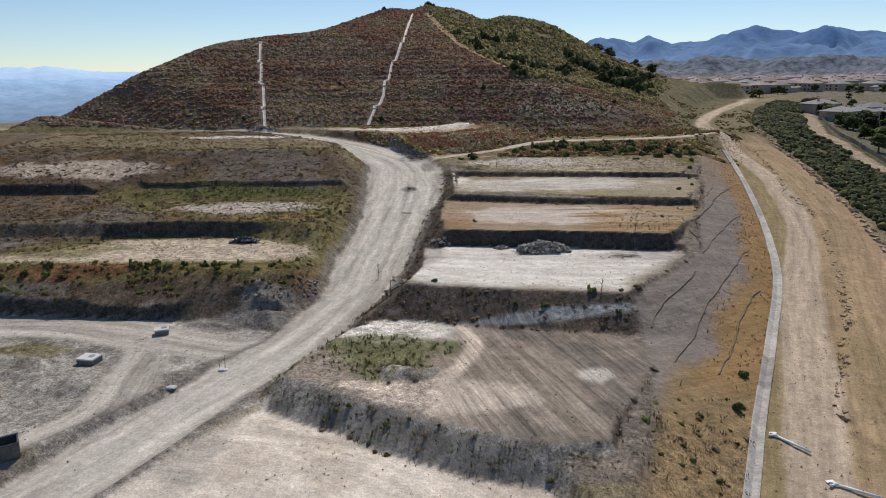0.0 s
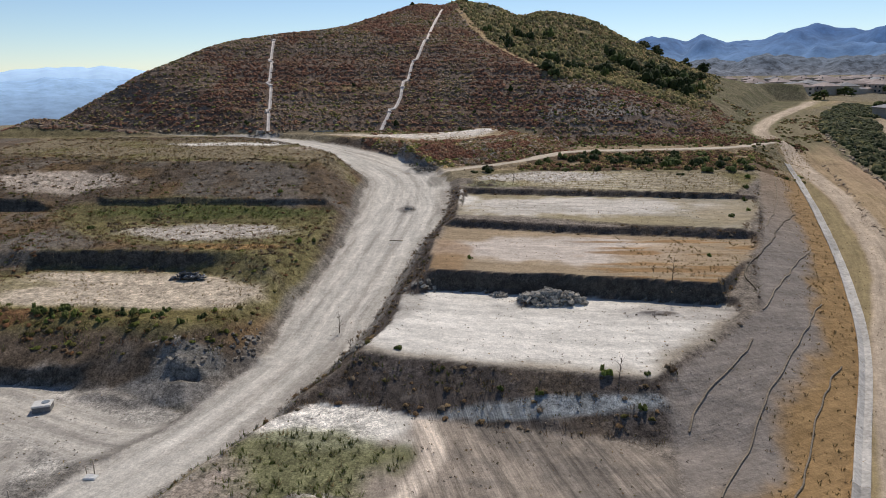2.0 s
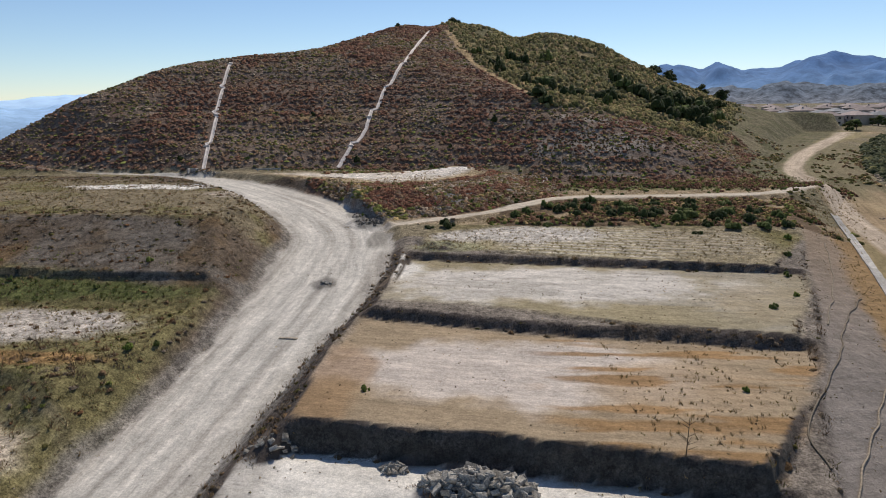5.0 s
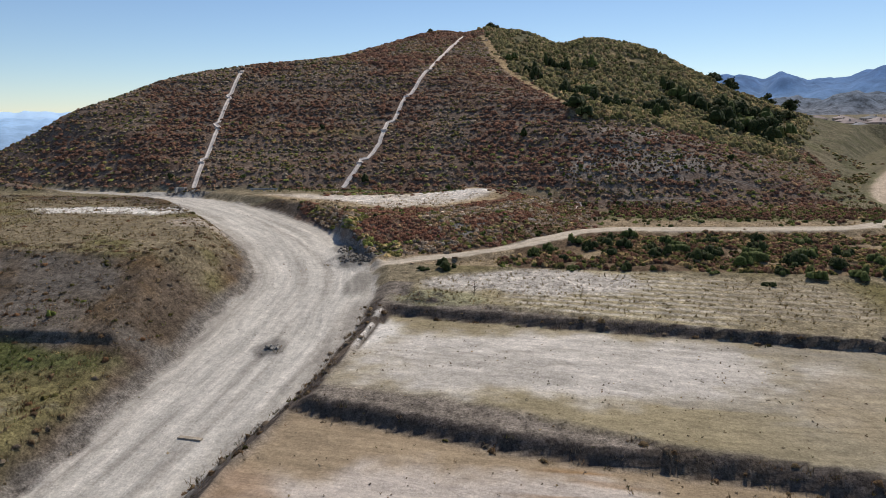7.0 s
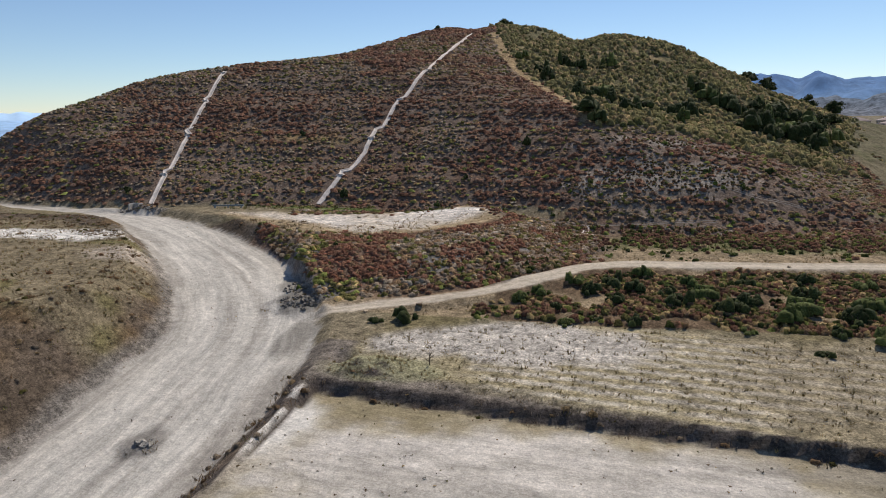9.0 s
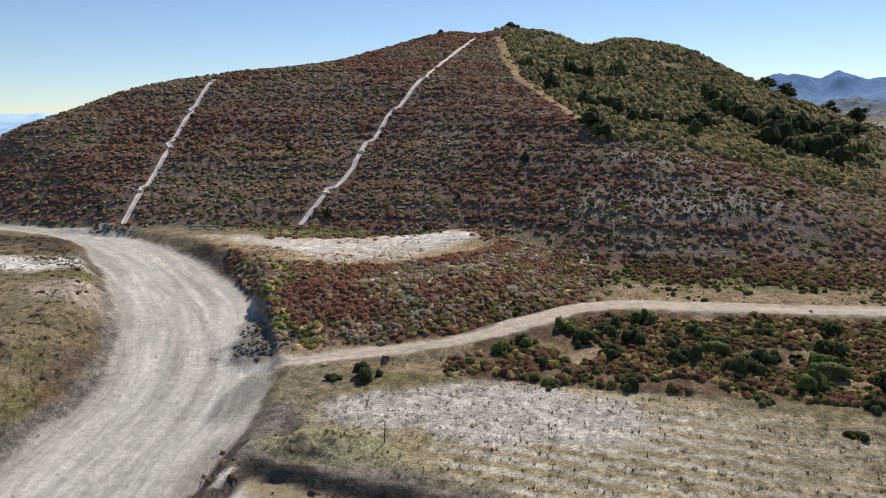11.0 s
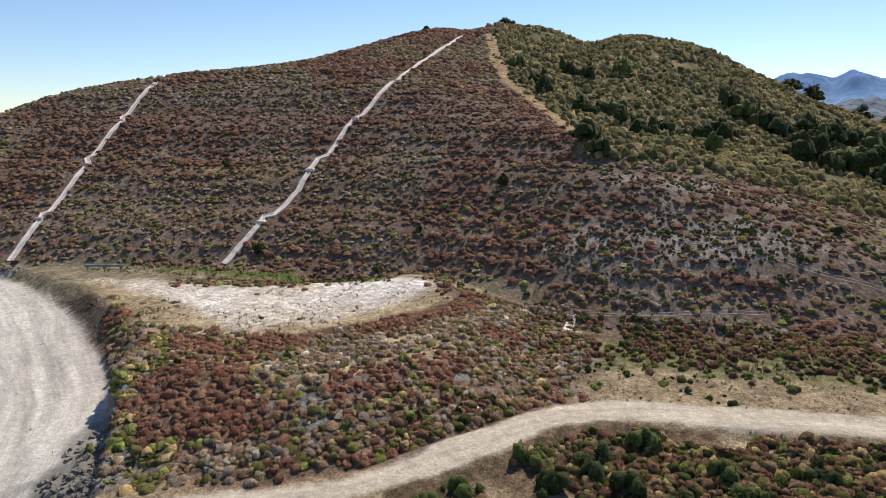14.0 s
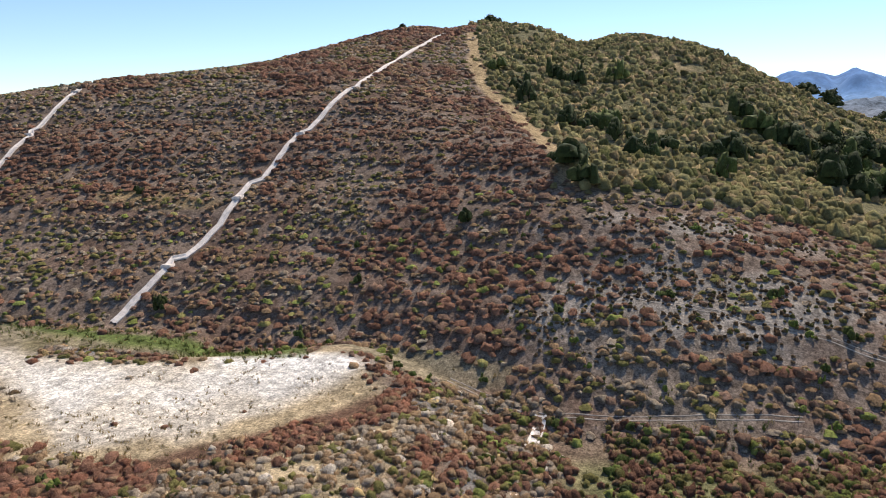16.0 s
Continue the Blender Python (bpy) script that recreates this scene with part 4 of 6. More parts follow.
def scatter(n, x0, x1, y0, y1, chance):
    """Random places in a rectangle, kept by chance(x, y) in 0..1."""
    x, y = rng.uniform(x0, x1, n), rng.uniform(y0, y1, n)
    k = rng.random(n) < chance(x, y)
    return x[k], y[k]


def tints(n, choices, weights, spread=0.18):
    c = np.array([0.95, 0.86, 0.74]) * np.array(choices)[rng.choice(len(choices), n, p=np.array(weights) / sum(weights))]
    return c * rng.uniform(1 - spread, 1 + spread, (n, 1))


C_RUST, C_DRY, C_GREY, C_OLIVE, C_LIME, C_STRAW, C_PALE = (0.165, 0.094, 0.071), (0.205, 0.145, 0.095), (0.235, 0.20, 0.165), (0.125, 0.12, 0.05), (0.17, 0.20, 0.065), (0.40, 0.31, 0.165), (0.46, 0.42, 0.38)
C_MAUVE = (0.165, 0.112, 0.09)
DRAIN_1 = [(-62.2, 237.2), (-64.6, 246.5), (-65.9, 248.6), (-65.2, 249.6), (-68.6, 264), (-70.8, 266), (-70.2, 267.2), (-73, 280.5), (-74.6, 282.2), (-74.2, 283.5), (-77.4, 299)]
DRAIN_2 = [(-26.6, 243.8), (-24.8, 252.7), (-25.2, 255.0), (-23.5, 255.8), (-22.2, 262.7), (-22.3, 272.4), (-20.8, 274.0), (-20.4, 281), (-19.8, 287), (-18.8, 288.4), (-17.4, 299), (-17.2, 304), (-16.2, 306), (-15.8, 331), (-14.3, 374)]
BENCH_DITCH = [[(19.5, 237), (24.5, 234.3), (28.5, 232.7), (29.8, 232.3)], [(29.8, 232.3), (36.7, 232.3), (43.2, 233.2), (52, 234.4)], [(37, 246.2), (45, 244.9), (49.1, 243.7), (55.1, 243.0), (60.2, 241.9), (68, 241)]]
dr = np.minimum.reduce([line_near(GX, GY, P)[0] for P in [DRAIN_1, DRAIN_2] + BENCH_DITCH])
clear = (dr > 1.0) * (np.hypot(GX - 29.3, GY - 229.6) > 2.4) * (1 - 0.92 * brk)
face_ok = on_hill * (1 - native) * clear * (1 - 0.62 * scar)

x, y = scatter(88000, -175, 100, 229, 395, lambda x, y: mask_at(face_ok, x, y) * np.clip(1.15 - 0.0035 * (y - 230), 0.4, 1) * (0.66 + 0.34 * np.sin(height_at(x, y) * 2 * np.pi / 2.0)))
k = len(x)
zz = height_at(x, y)
streaky = fnoise(x * 0.45, zz * 1.5, 6, 3) + rng.normal(0, 0.17, k) + 0.10 * sstep(262, 250, y)
tn = tints(k, [C_DRY, C_MAUVE], [60, 40], 0.12)
for lo, hi, choices, weights in ((0.2, 9, [C_RUST, C_MAUVE], [80, 20]), (-0.3, -0.12, [C_GREY, C_DRY, C_OLIVE], [40, 30, 30]), (-9, -0.3, [C_GREY, C_OLIVE, C_DRY], [45, 40, 15])):
    g = (streaky > lo) & (streaky <= hi)
    tn[g] = tints(g.sum(), choices, weights, 0.12)
low = (y < 268) & (rng.random(k) < 0.10)
tn[low] = tints(low.sum(), [C_LIME, C_OLIVE, (0.2, 0.19, 0.08)], [30, 40, 30])
r = rng.uniform(0.22, 0.66, k) * (1 + 0.35 * (y > 300)) * np.where(streaky > 0.2, 1.3, 1.0)
pieces = shrubs(x, y, r, r * rng.uniform(0.38, 0.8, k), tn * 1.5, 7, 0.09, 8)
x, y = scatter(5200, 20, 95, 232, 266, lambda x, y: mask_at(scar, x, y) * 0.95)
k = len(x)
r = rng.uniform(0.14, 0.32, k)
pieces += shrubs(x, y, r, r * rng.uniform(0.8, 1.3, k), tints(k, [C_DRY, C_OLIVE, (0.11, 0.08, 0.055)], [4, 3, 4]), 3, 0.12)
tagged(tri_object("hillside_brush", pieces, BRUSH), "dry rust-brown brush covering the cut hillside", "brush", kind="stuff")

x, y = scatter(21000, -20, 175, 262, 445, lambda x, y: mask_at(native * clear, x, y) * np.clip(1.5 - 0.006 * (y - 262), 0.45, 0.95) * (fnoise(x, y, 11, 2) > -0.5))
k = len(x)
r = rng.uniform(0.45, 1.25, k)
lush = fnoise(x, y, 16, 3)
tn = tints(k, [(0.19, 0.175, 0.09), (0.215, 0.205, 0.105), (0.11, 0.115, 0.05), (0.30, 0.24, 0.14)], [34, 32, 12, 22])
tn[lush > 0.35] *= 0.82
pieces = shrubs(x, y, r * 0.95, r * rng.uniform(0.75, 1.2, k), tn * 1.22, 14, 0.12)
tagged(tri_object("sage_scrub", pieces, BRUSH), "grey-green sage scrub on the natural flank of the hill", "scrub", kind="stuff")

def rust_side(x, y):
    """The southern shoulder of the heap, with a ragged upper edge."""
    d, side_l, _, _ = line_near(x, y, RUST_LINE)
    return ((side_l < 1.6 + 2.2 * fnoise(x, y, 5, 2)) & (d < 9)).astype(float)


x, y = scatter(13000, -30, 32, 186, 246, lambda x, y: np.clip(mask_at(heap, x, y) * 0.8 + mask_at(md * (GY < 216), x, y) * 0.5 + 0.7 * rust_side(x, y) + 0.004 * mask_at(md, x, y), 0, 1) * (line_near(x, y, SIDE_ROAD)[0] > 2.6) * (line_near(x, y, ROAD)[0] > 9.3))
k = len(x)
tn = tints(k, [C_RUST, C_DRY, C_GREY, C_OLIVE, C_LIME, C_PALE, C_STRAW], [20, 30, 18, 20, 8, 0, 4])
z = fnoise(x, y, 6, 2)
dl, side_l, _, _ = line_near(x, y, RUST_LINE)
g = (z < -0.05) | ((dl < 9) & (side_l < -2) & (x > 3) & (z < 0.35))
tn[g] = tints(g.sum(), [C_GREY, C_PALE, C_DRY, C_OLIVE], [42, 6, 36, 16])
g = (z > 0.3) | ((dl < 2.4) & (z > -0.3))
tn[g] = tints(g.sum(), [C_RUST, (0.19, 0.095, 0.068), C_DRY], [50, 30, 20], 0.12)
g = (line_near(x, y, ROAD)[0] < 15) & (z > -0.2) & (z < 0.3)
tn[g] = tints(g.sum(), [C_OLIVE, C_LIME, C_STRAW], [50, 35, 15])
r = rng.uniform(0.22, 0.62, k)
pieces = shrubs(x, y, r, r * rng.uniform(0.45, 0.85, k), tn * 1.6, 8, 0.09, 22)
x, y = scatter(3500, -40, 100, 186, 240, lambda x, y: (mask_at(flat, x, y) * (fnoise(x, y, 6, 2) > 0.12) * 0.4 + 0.3 * (y > 223) * (x > 26) * (y < 231)) * (line_near(x, y, SIDE_ROAD)[0] > 2.8) * (mask_at(heap + md, x, y) < 0.3) * (line_near(x, y, ROAD)[0] > 11))
k = len(x)
r = rng.uniform(0.2, 0.6, k)
pieces += shrubs(x, y, r, r * 0.8, 1.2 * tints(k, [C_OLIVE, C_LIME, C_RUST, C_STRAW, (0.06, 0.085, 0.03)], [26, 30, 10, 12, 22]), 10, 0.12, 6)
x, y = scatter(7600, 16, 80, 186, 208, lambda x, y: 0.85 * (fnoise(x, y, 5, 2) > -0.3) * (line_near(x, y, SIDE_ROAD)[0] > 3) * (y > 187.5 - 0.02 * x))
k = len(x)
r = rng.uniform(0.22, 0.62, k)
pieces += shrubs(x, y, r, r * rng.uniform(0.7, 1.1, k), 1.15 * tints(k, [C_OLIVE, C_DRY, C_RUST, C_STRAW, (0.05, 0.065, 0.024), C_LIME], [20, 26, 24, 10, 14, 6]), 8, 0.11, 8)
x, y = scatter(4200, 24, 100, 217, 232, lambda x, y: np.clip((y - 219) / 7, 0.03, 1) * (fnoise(x, y, 4, 2) > -0.35) * (np.hypot(x - 29.2, y - 229) > 2.6))
k = len(x)
r = rng.uniform(0.2, 0.55, k)
pieces += shrubs(x, y, r, r, 1.15 * tints(k, [C_OLIVE, C_LIME, C_RUST, C_DRY, (0.06, 0.08, 0.03)], [18, 12, 46, 18, 6]), 8, 0.10, 8)
x, y = scatter(5200, 80, 150, 205, 330, lambda x, y: 0.7 * (fnoise(x, y, 9, 2) > -0.1) * (line_near(x, y, ACCESS)[0] > 4.5) * (x < ramp(y, [205, 88, 235, 92, 275, 106, 330, 138]) + 22 * (y > 225)) * (mask_at(on_hill + native, x, y) < 0.3))
k = len(x)
r = rng.uniform(0.2, 0.7, k)
pieces += shrubs(x, y, r, r * 0.7, tints(k, [C_OLIVE, C_DRY, C_STRAW, (0.10, 0.10, 0.045)], [34, 30, 16, 20]), 5, 0.12, 3)
tagged(tri_object("heap_brush", pieces, BRUSH), "mixed rust and green brush on the earth heap and flats", "brush", kind="stuff")

# banks and lots: low weeds
banky = ((steep > 0.3) * (steep < 1.1) * (GX > -14) * (GX < 72) * (GY > 52) * (GY < 172) * (1 - outer)).astype(float)
westy = ((GX < -19) * (GX > -125) * (GY > 96) * (GY < 225)).astype(float) * (1 - inside(LOT_1, grow=-2)) * (1 - 0.8 * blot(-42, 137, 15, 6)) * (1 - 0.85 * inside(LOT_3, grow=-5))
rd = line_near(GX, GY, ROAD)
westy = westy * (rd[0] - rd[3][1] > 2.5) * (steep < 1.1)
x, y = scatter(40000, -125, 75, 50, 226, lambda x, y: np.clip(mask_at(banky, x, y) * 0.9 + mask_at(westy, x, y) * (0.5 + 0.5 * (fnoise(x, y, 7, 2) > 0)), 0, 1))
k = len(x)
z = fnoise(x, y, 8, 2)
west = x < -19
tn = tints(k, [C_DRY, C_GREY, (0.22, 0.17, 0.11), C_OLIVE], [34, 30, 24, 12])
tn[west & (z > 0.1)] = tints((west & (z > 0.1)).sum(), [C_OLIVE, C_LIME, (0.22, 0.13, 0.08), C_DRY], [30, 10, 26, 34])
front = (x > -19) & (y < 73)
tn[front] = tints(front.sum(), [C_OLIVE, C_GREY, C_DRY, (0.13, 0.15, 0.06)], [30, 34, 14, 22])
low_bank = west & (y < 107)
tn[low_bank] = tints(low_bank.sum(), [C_OLIVE, C_LIME, (0.22, 0.125, 0.075), C_DRY], [40, 20, 24, 16])
r = rng.uniform(0.16, 0.42, k) * np.where(low_bank, 1.35, 1)
small = rng.random(k) < 0.3
pieces = [domes(x[small], y[small], r[small], r[small] * rng.uniform(0.4, 0.9, small.sum()), tn[small] * 0.9, uneven=0.32), blades(x, y, r * 1.7, r * rng.uniform(0.8, 1.7, k), tn * 1.25, 12, 0.04)]
tagged(tri_object("bank_weeds", pieces, BRUSH), "dry weeds and low brush on the banks between lots", "weeds", kind="stuff")

# dry and green grass
def grass_chance(x, y):
    m = 0.9 * mask_at(p0 * blot(-8, 75, 8, 6), x, y) + 0.5 * mask_at(pb * (GX > 30), x, y) * (fnoise(x, y, 5, 2) > 0) + 0.35 * mask_at(pd, x, y) + 0.25 * mask_at(inside(LOT_1) * (mid > -0.1), x, y)
    m += 0.5 * mask_at(blot(-46, 148, 22, 2.2), x, y) + 0.6 * mask_at(outer * (across > 0.5), x, y) * 0.5 + 0.4 * mask_at(flat, x, y) * (fnoise(x, y, 5, 2) > -0.1) + 0.9 * (y > 236) * (y < 243) * (x < 4) * (x > -46) + 0.5 * (x > 80) * (x < 92 + 0.3 * (y - 200)) * (y > 200)
    m += 0.3 * mask_at(inside(LOT_2, grow=2), x, y) + 0.3 * mask_at(inside(LOT_3), x, y) + 0.6 * mask_at(blot(10, 171.5, 7, 2.4), x, y) + 0.3 * mask_at(md * (GY < 222), x, y)
    m += 0.7 * mask_at(sstep(2, 0, np.abs(poly_sd(GX, GY, PAD_0) - 1.5)) * (GX < 14), x, y)
    return np.clip(m, 0, 1) * (line_near(x, y, SIDE_ROAD)[0] > 2.4)


x, y = scatter(66000, -110, 104, 52, 243, grass_chance)
k = len(x)
tn = tints(k, [C_STRAW, (0.33, 0.27, 0.12), (0.42, 0.33, 0.2)], [4, 3, 3])
lush = (mask_at(p0 * blot(-8, 75, 8, 6), x, y) > 0.3) | (mask_at(blot(-46, 148, 22, 2.2), x, y) > 0.3) | ((y > 236) & (x < 4)) | (mask_at(sstep(2, 0, np.abs(poly_sd(GX, GY, PAD_0) - 1.5)) * (GX < 6), x, y) > 0.4) | ((y > 218) & (x > 26) & (fnoise(x, y, 5, 2) > 0))
tn[lush] = tints(lush.sum(), [C_LIME, (0.13, 0.17, 0.05), C_STRAW], [45, 40, 15])
pieces = [blades(x, y, rng.uniform(0.1, 0.3, k), np.where(lush, 0.55, 0.38) * rng.uniform(0.6, 1.3, k), tn, 6, 0.045)]
tagged(tri_object("wild_grass", pieces, BRUSH), "dry straw and green wild grass tufts", "grass", kind="stuff")

# small weeds, clods and stones that speckle all bare ground
def speck_chance(x, y):
    rr = line_near(x, y, ROAD)
    return np.where(rr[0] < rr[3][1], 0.03, np.where(x < -20, np.where(y < 97, 0.25, 0.9), 0.36)) * (mask_at(md, x, y) < 0.5) * (0.35 + 0.65 * (fnoise(x, y, 9, 2) > 0)) * (line_near(x, y, SIDE_ROAD)[0] > 2) * np.where(mask_at(outer, x, y) > 0.5, 1.0, 1.0)


x, y = scatter(42000, -120, 92, 46, 232, speck_chance)
k = len(x)
r = rng.uniform(0.05, 0.15, k)
pieces = [leaf_cloud("b", x, y, r, r * rng.uniform(0.7, 1.8, k), tints(k, [C_DRY, (0.12, 0.10, 0.075), C_OLIVE, C_STRAW, (0.3, 0.27, 0.24)], [26, 28, 20, 12, 14]), 6, 0.22, BRUSH)]
tagged(tri_object("scattered_weeds", pieces, BRUSH), "small dry weeds and clods speckling the bare lots", "weeds", kind="stuff")

# dark shrubs beyond the rim of the bench
def rim_chance(x, y):
    off = x - ramp(y, [40, 76, 143, 92, 184, 102, 258, 119, 335, 156, 420, 210])
    thin = fnoise(x, y, 12, 2) > np.where(off < 11, 0.75, 0.25)
    return ((off > 0.4) & (off < 22.5 + 2 * fnoise(x, y, 9, 2)) & ~thin) * 0.95


x, y = scatter(22000, 76, 215, 90, 400, rim_chance)
k = len(x)
r = rng.uniform(0.6, 1.35, k)
pieces = shrubs(x, y, r, r * rng.uniform(0.7, 1.1, k), tints(k, [(0.045, 0.058, 0.026), (0.06, 0.072, 0.03), (0.11, 0.11, 0.045)], [52, 38, 10]), 16, 0.13)
tagged(tri_object("slope_shrubbery", pieces, LEAF), "dense dark green shrubs on the slope below the bench road", "shrubbery", kind="stuff")


# ---- things: helpers ----
def thing(name, x, y, z, label, category, group="", rz=0.0):
    ob = new(name)
    ob.matrix_basis = pose(x, y, z, 0, 0, rz)
    return tagged(ob, label, category, group)


def attach(name, me, parent, label="", m=None):
    """A part: a mesh object under a thing, in the thing's own axes."""
    ob = new(name, me)
    ob.parent = parent
    if m is not None:
        ob.matrix_basis = m
    return tagged(ob, label) if label else ob


def bm_mesh(name, bm, mat, smooth=False):
    bm.normal_update()
    me = bpy.data.meshes.new(name)
    bm.to_mesh(me)
    bm.free()
    me.materials.append(mat)
    if smooth:
        me.polygons.foreach_set("use_smooth", [True] * len(me.polygons))
    return me


def block(name, sx, sy, sz, mat, bevel=0.03, z0=0.0, taper=1.0, jitter=0.0):
    """A bevelled block standing on z0."""
    bm = bmesh.new()
    bmesh.ops.create_cube(bm, size=1)
    for v in bm.verts:
        t = taper if v.co.z > 0 else 1
        v.co = Vector((v.co.x * sx * t, v.co.y * sy * t, (v.co.z + 0.5) * sz + z0))
        v.co += Vector((random.uniform(-1, 1), random.uniform(-1, 1), random.uniform(-1, 1))) * jitter
    if bevel:
        bmesh.ops.bevel(bm, geom=bm.edges[:], offset=bevel, segments=2, affect="EDGES")
    return bm_mesh(name, bm, mat)


def rod(name, a, b, r0, r1, mat, sides=8):
    """A tapered round bar from a to b."""
    a, b = Vector(a), Vector(b)
    bm = bmesh.new()
    bmesh.ops.create_cone(bm, cap_ends=True, segments=sides, radius1=r0, radius2=r1, depth=(b - a).length)
    bm.transform(Matrix.Translation((a + b) / 2) @ (b - a).to_track_quat("Z", "Y").to_matrix().to_4x4())
    return bm_mesh(name, bm, mat, True)


def swept(name, line, profile, mat, lift=0.0, closed=False, smooth=False, wobble=0.0, drape=False):
    """A strip along a plan line, laid on the ground; profile: (offset to the right, height) pairs."""
    L = np.array(line, float)
    t = np.gradient(L[:, :2], axis=0)
    t /= np.linalg.norm(t, axis=1, keepdims=True) + 1e-9
    n = np.stack([t[:, 1], -t[:, 0]], 1)
    z = L[:, 2] if L.shape[1] > 2 else height_at(L[:, 0], L[:, 1])
    pr = np.array(profile, float)
    off = pr[None, :, 0:1] * n[:, None, :]
    xy = L[:, None, :2] + off
    if wobble:
        xy = xy + wobble * np.stack([vnoise(L[:, 0], L[:, 1], 2.0), vnoise(L[:, 1], L[:, 0], 2.3)], 1)[:, None, :]
    zz = (height_at(xy[..., 0], xy[..., 1]) if drape else z[:, None]) + pr[None, :, 1] + lift
    co = np.concatenate([xy, zz[..., None]], 2).reshape(-1, 3)
    m, k = len(L), len(pr)
    idx = np.arange(m * k).reshape(m, k)
    if closed:
        idx = np.concatenate([idx, idx[:, :1]], 1)
    f = np.stack([idx[:-1, :-1], idx[1:, :-1], idx[1:, 1:], idx[:-1, 1:]], -1).reshape(-1, 4)
    return mesh_of(name, co, f, mat, smooth)


CHANNEL = [(-0.95, -0.5), (-0.95, 0.10), (-0.72, 0.14), (-0.3, -0.08), (0.3, -0.08), (0.72, 0.14), (0.95, 0.10), (0.95, -0.5)]


def resample(P, step):
    P = densify(P, 12)
    d = np.concatenate([[0], np.cumsum(np.hypot(*np.diff(P[:, :2], axis=0).T))])
    s = np.linspace(0, d[-1], max(int(d[-1] / step), 2))
    return np.stack([np.interp(s, d, P[:, k]) for k in range(P.shape[1])], 1)


# ---- drains on the hill ----
def down_drain(P, steps, label):
    P = np.array(P, float)
    L = np.concatenate([a + (b - a) * np.arange(n)[:, None] / n for a, b, n in ((a, b, max(int(np.hypot(*(b - a)) / 1.1), 1)) for a, b in zip(P[:-1], P[1:]))] + [P[-1:]])
    ob = thing("down_drain", L[0, 0], L[0, 1], 0, label, "concrete drain", "down drains on the hill")
    M = Matrix.Translation((-L[0, 0], -L[0, 1], 0))
    attach("channel", swept("channel", L, [(a * 0.56, h * 0.6) for a, h in CHANNEL], DRAIN, 0.14, wobble=0.05, drape=True), ob, m=M)
    for f in steps:
        k = min(int(f * (len(L) - 1)), len(L) - 1)
        x, y = L[k, 0], L[k, 1]
        attach("junction_box", block("junction_box", 1.9, 2.0, 0.5, DRAIN, 0.1, -0.36, 0.85, 0.08), ob, "wider pale concrete inlet box", Matrix.Translation((x - L[0, 0], y - L[0, 1], float(height_at(x, y)))))


down_drain(DRAIN_1, (0.17, 0.44, 0.72, 0.99), "pale concrete drain running straight down the brushy hill")
down_drain(DRAIN_2, (0.085, 0.2, 0.33, 0.47), "long pale concrete drain climbing to the hilltop")
for line in BENCH_DITCH:
    L = resample(line, 0.8)
    tagged(new("bench_drain", swept("bench_drain", L, [(-0.34, -0.5), (-0.34, 0.03), (-0.28, 0.04), (-0.2, -0.12), (0.04, -0.12), (0.1, 0.03), (0.2, 0.03), (0.2, -0.5)], DITCH, 0.0, wobble=0.15, drape=True)), "narrow weathered concrete ditch across the hillside", "concrete drain", "bench drains")
L = resample([(29.6, 232.3), (29.4, 230), (29.0, 227.6)], 0.5)
tagged(new("outlet_chute", swept("outlet_chute", L, [(-0.55, -0.4), (-0.55, 0.14), (-0.45, 0.16), (-0.3, 0.05), (0.3, 0.05), (0.45, 0.16), (0.55, 0.14), (0.55, -0.4)], DRAIN, 0.12, wobble=0.2, drape=True)), "short white concrete outlet chute at the foot of the hill", "concrete drain")

# ---- the swale beside the bench road, in cast lengths ----
L = resample(SWALE, 0.7)
sw_ob = thing("concrete_swale", L[0, 0], L[0, 1], 0, "long grey concrete swale beside the dirt road", "concrete drain")
sw_ob["kind"] = "structure"
n = 12
for k in range(0, len(L) - 1, n):
    seg = L[k:k + n + 1, :2]
    if len(seg) > 2:
        seg = seg.copy()
        seg[-1] = seg[-1] * 0.95 + seg[-2] * 0.05
        attach("swale_length", swept("swale_length", seg, [(-0.72, -0.5), (-0.72, 0.12), (-0.58, 0.14), (0, -0.05), (0.58, 0.14), (0.72, 0.12), (0.72, -0.5)], CONCRETE, 0.12, drape=True), sw_ob, m=Matrix.Translation((-L[0, 0], -L[0, 1], 0)))

# ---- straw rolls pinned along the outer slope ----
RING = [(0.09 * math.cos(a), 0.09 * math.sin(a)) for a in np.linspace(0, 2 * math.pi, 8, endpoint=False)]
for line in ([(27.5, 82.5), (30.5, 87.2), (34.4, 92.4), (39.7, 99.7)], [(28, 74), (33, 82), (37.4, 89.2), (44.1, 99.1), (54.5, 114.9)], [(43.5, 106.8), (45.4, 109.7), (50.6, 118.6), (56.3, 126.9), (62.8, 137.0)],
             [(44.6, 112.2), (45.3, 118.2), (53.7, 131.3), (60, 143), (68.3, 156.1)], [(57, 141), (63, 153), (69, 166), (74, 180)], [(33, 73), (38, 81), (43, 90), (50, 100)]):
    L = resample(line, 0.45)
    L = L + 0.25 * np.stack([vnoise(L[:, 0], L[:, 1], 3.0), vnoise(L[:, 1], L[:, 0], 3.5)], 1)
    tagged(new("straw_roll", swept("straw_roll", L, RING, STRAW, 0.10, closed=True, smooth=True)), "sagging straw erosion roll lying along the grey slope", "erosion roll", "erosion rolls on the slope")


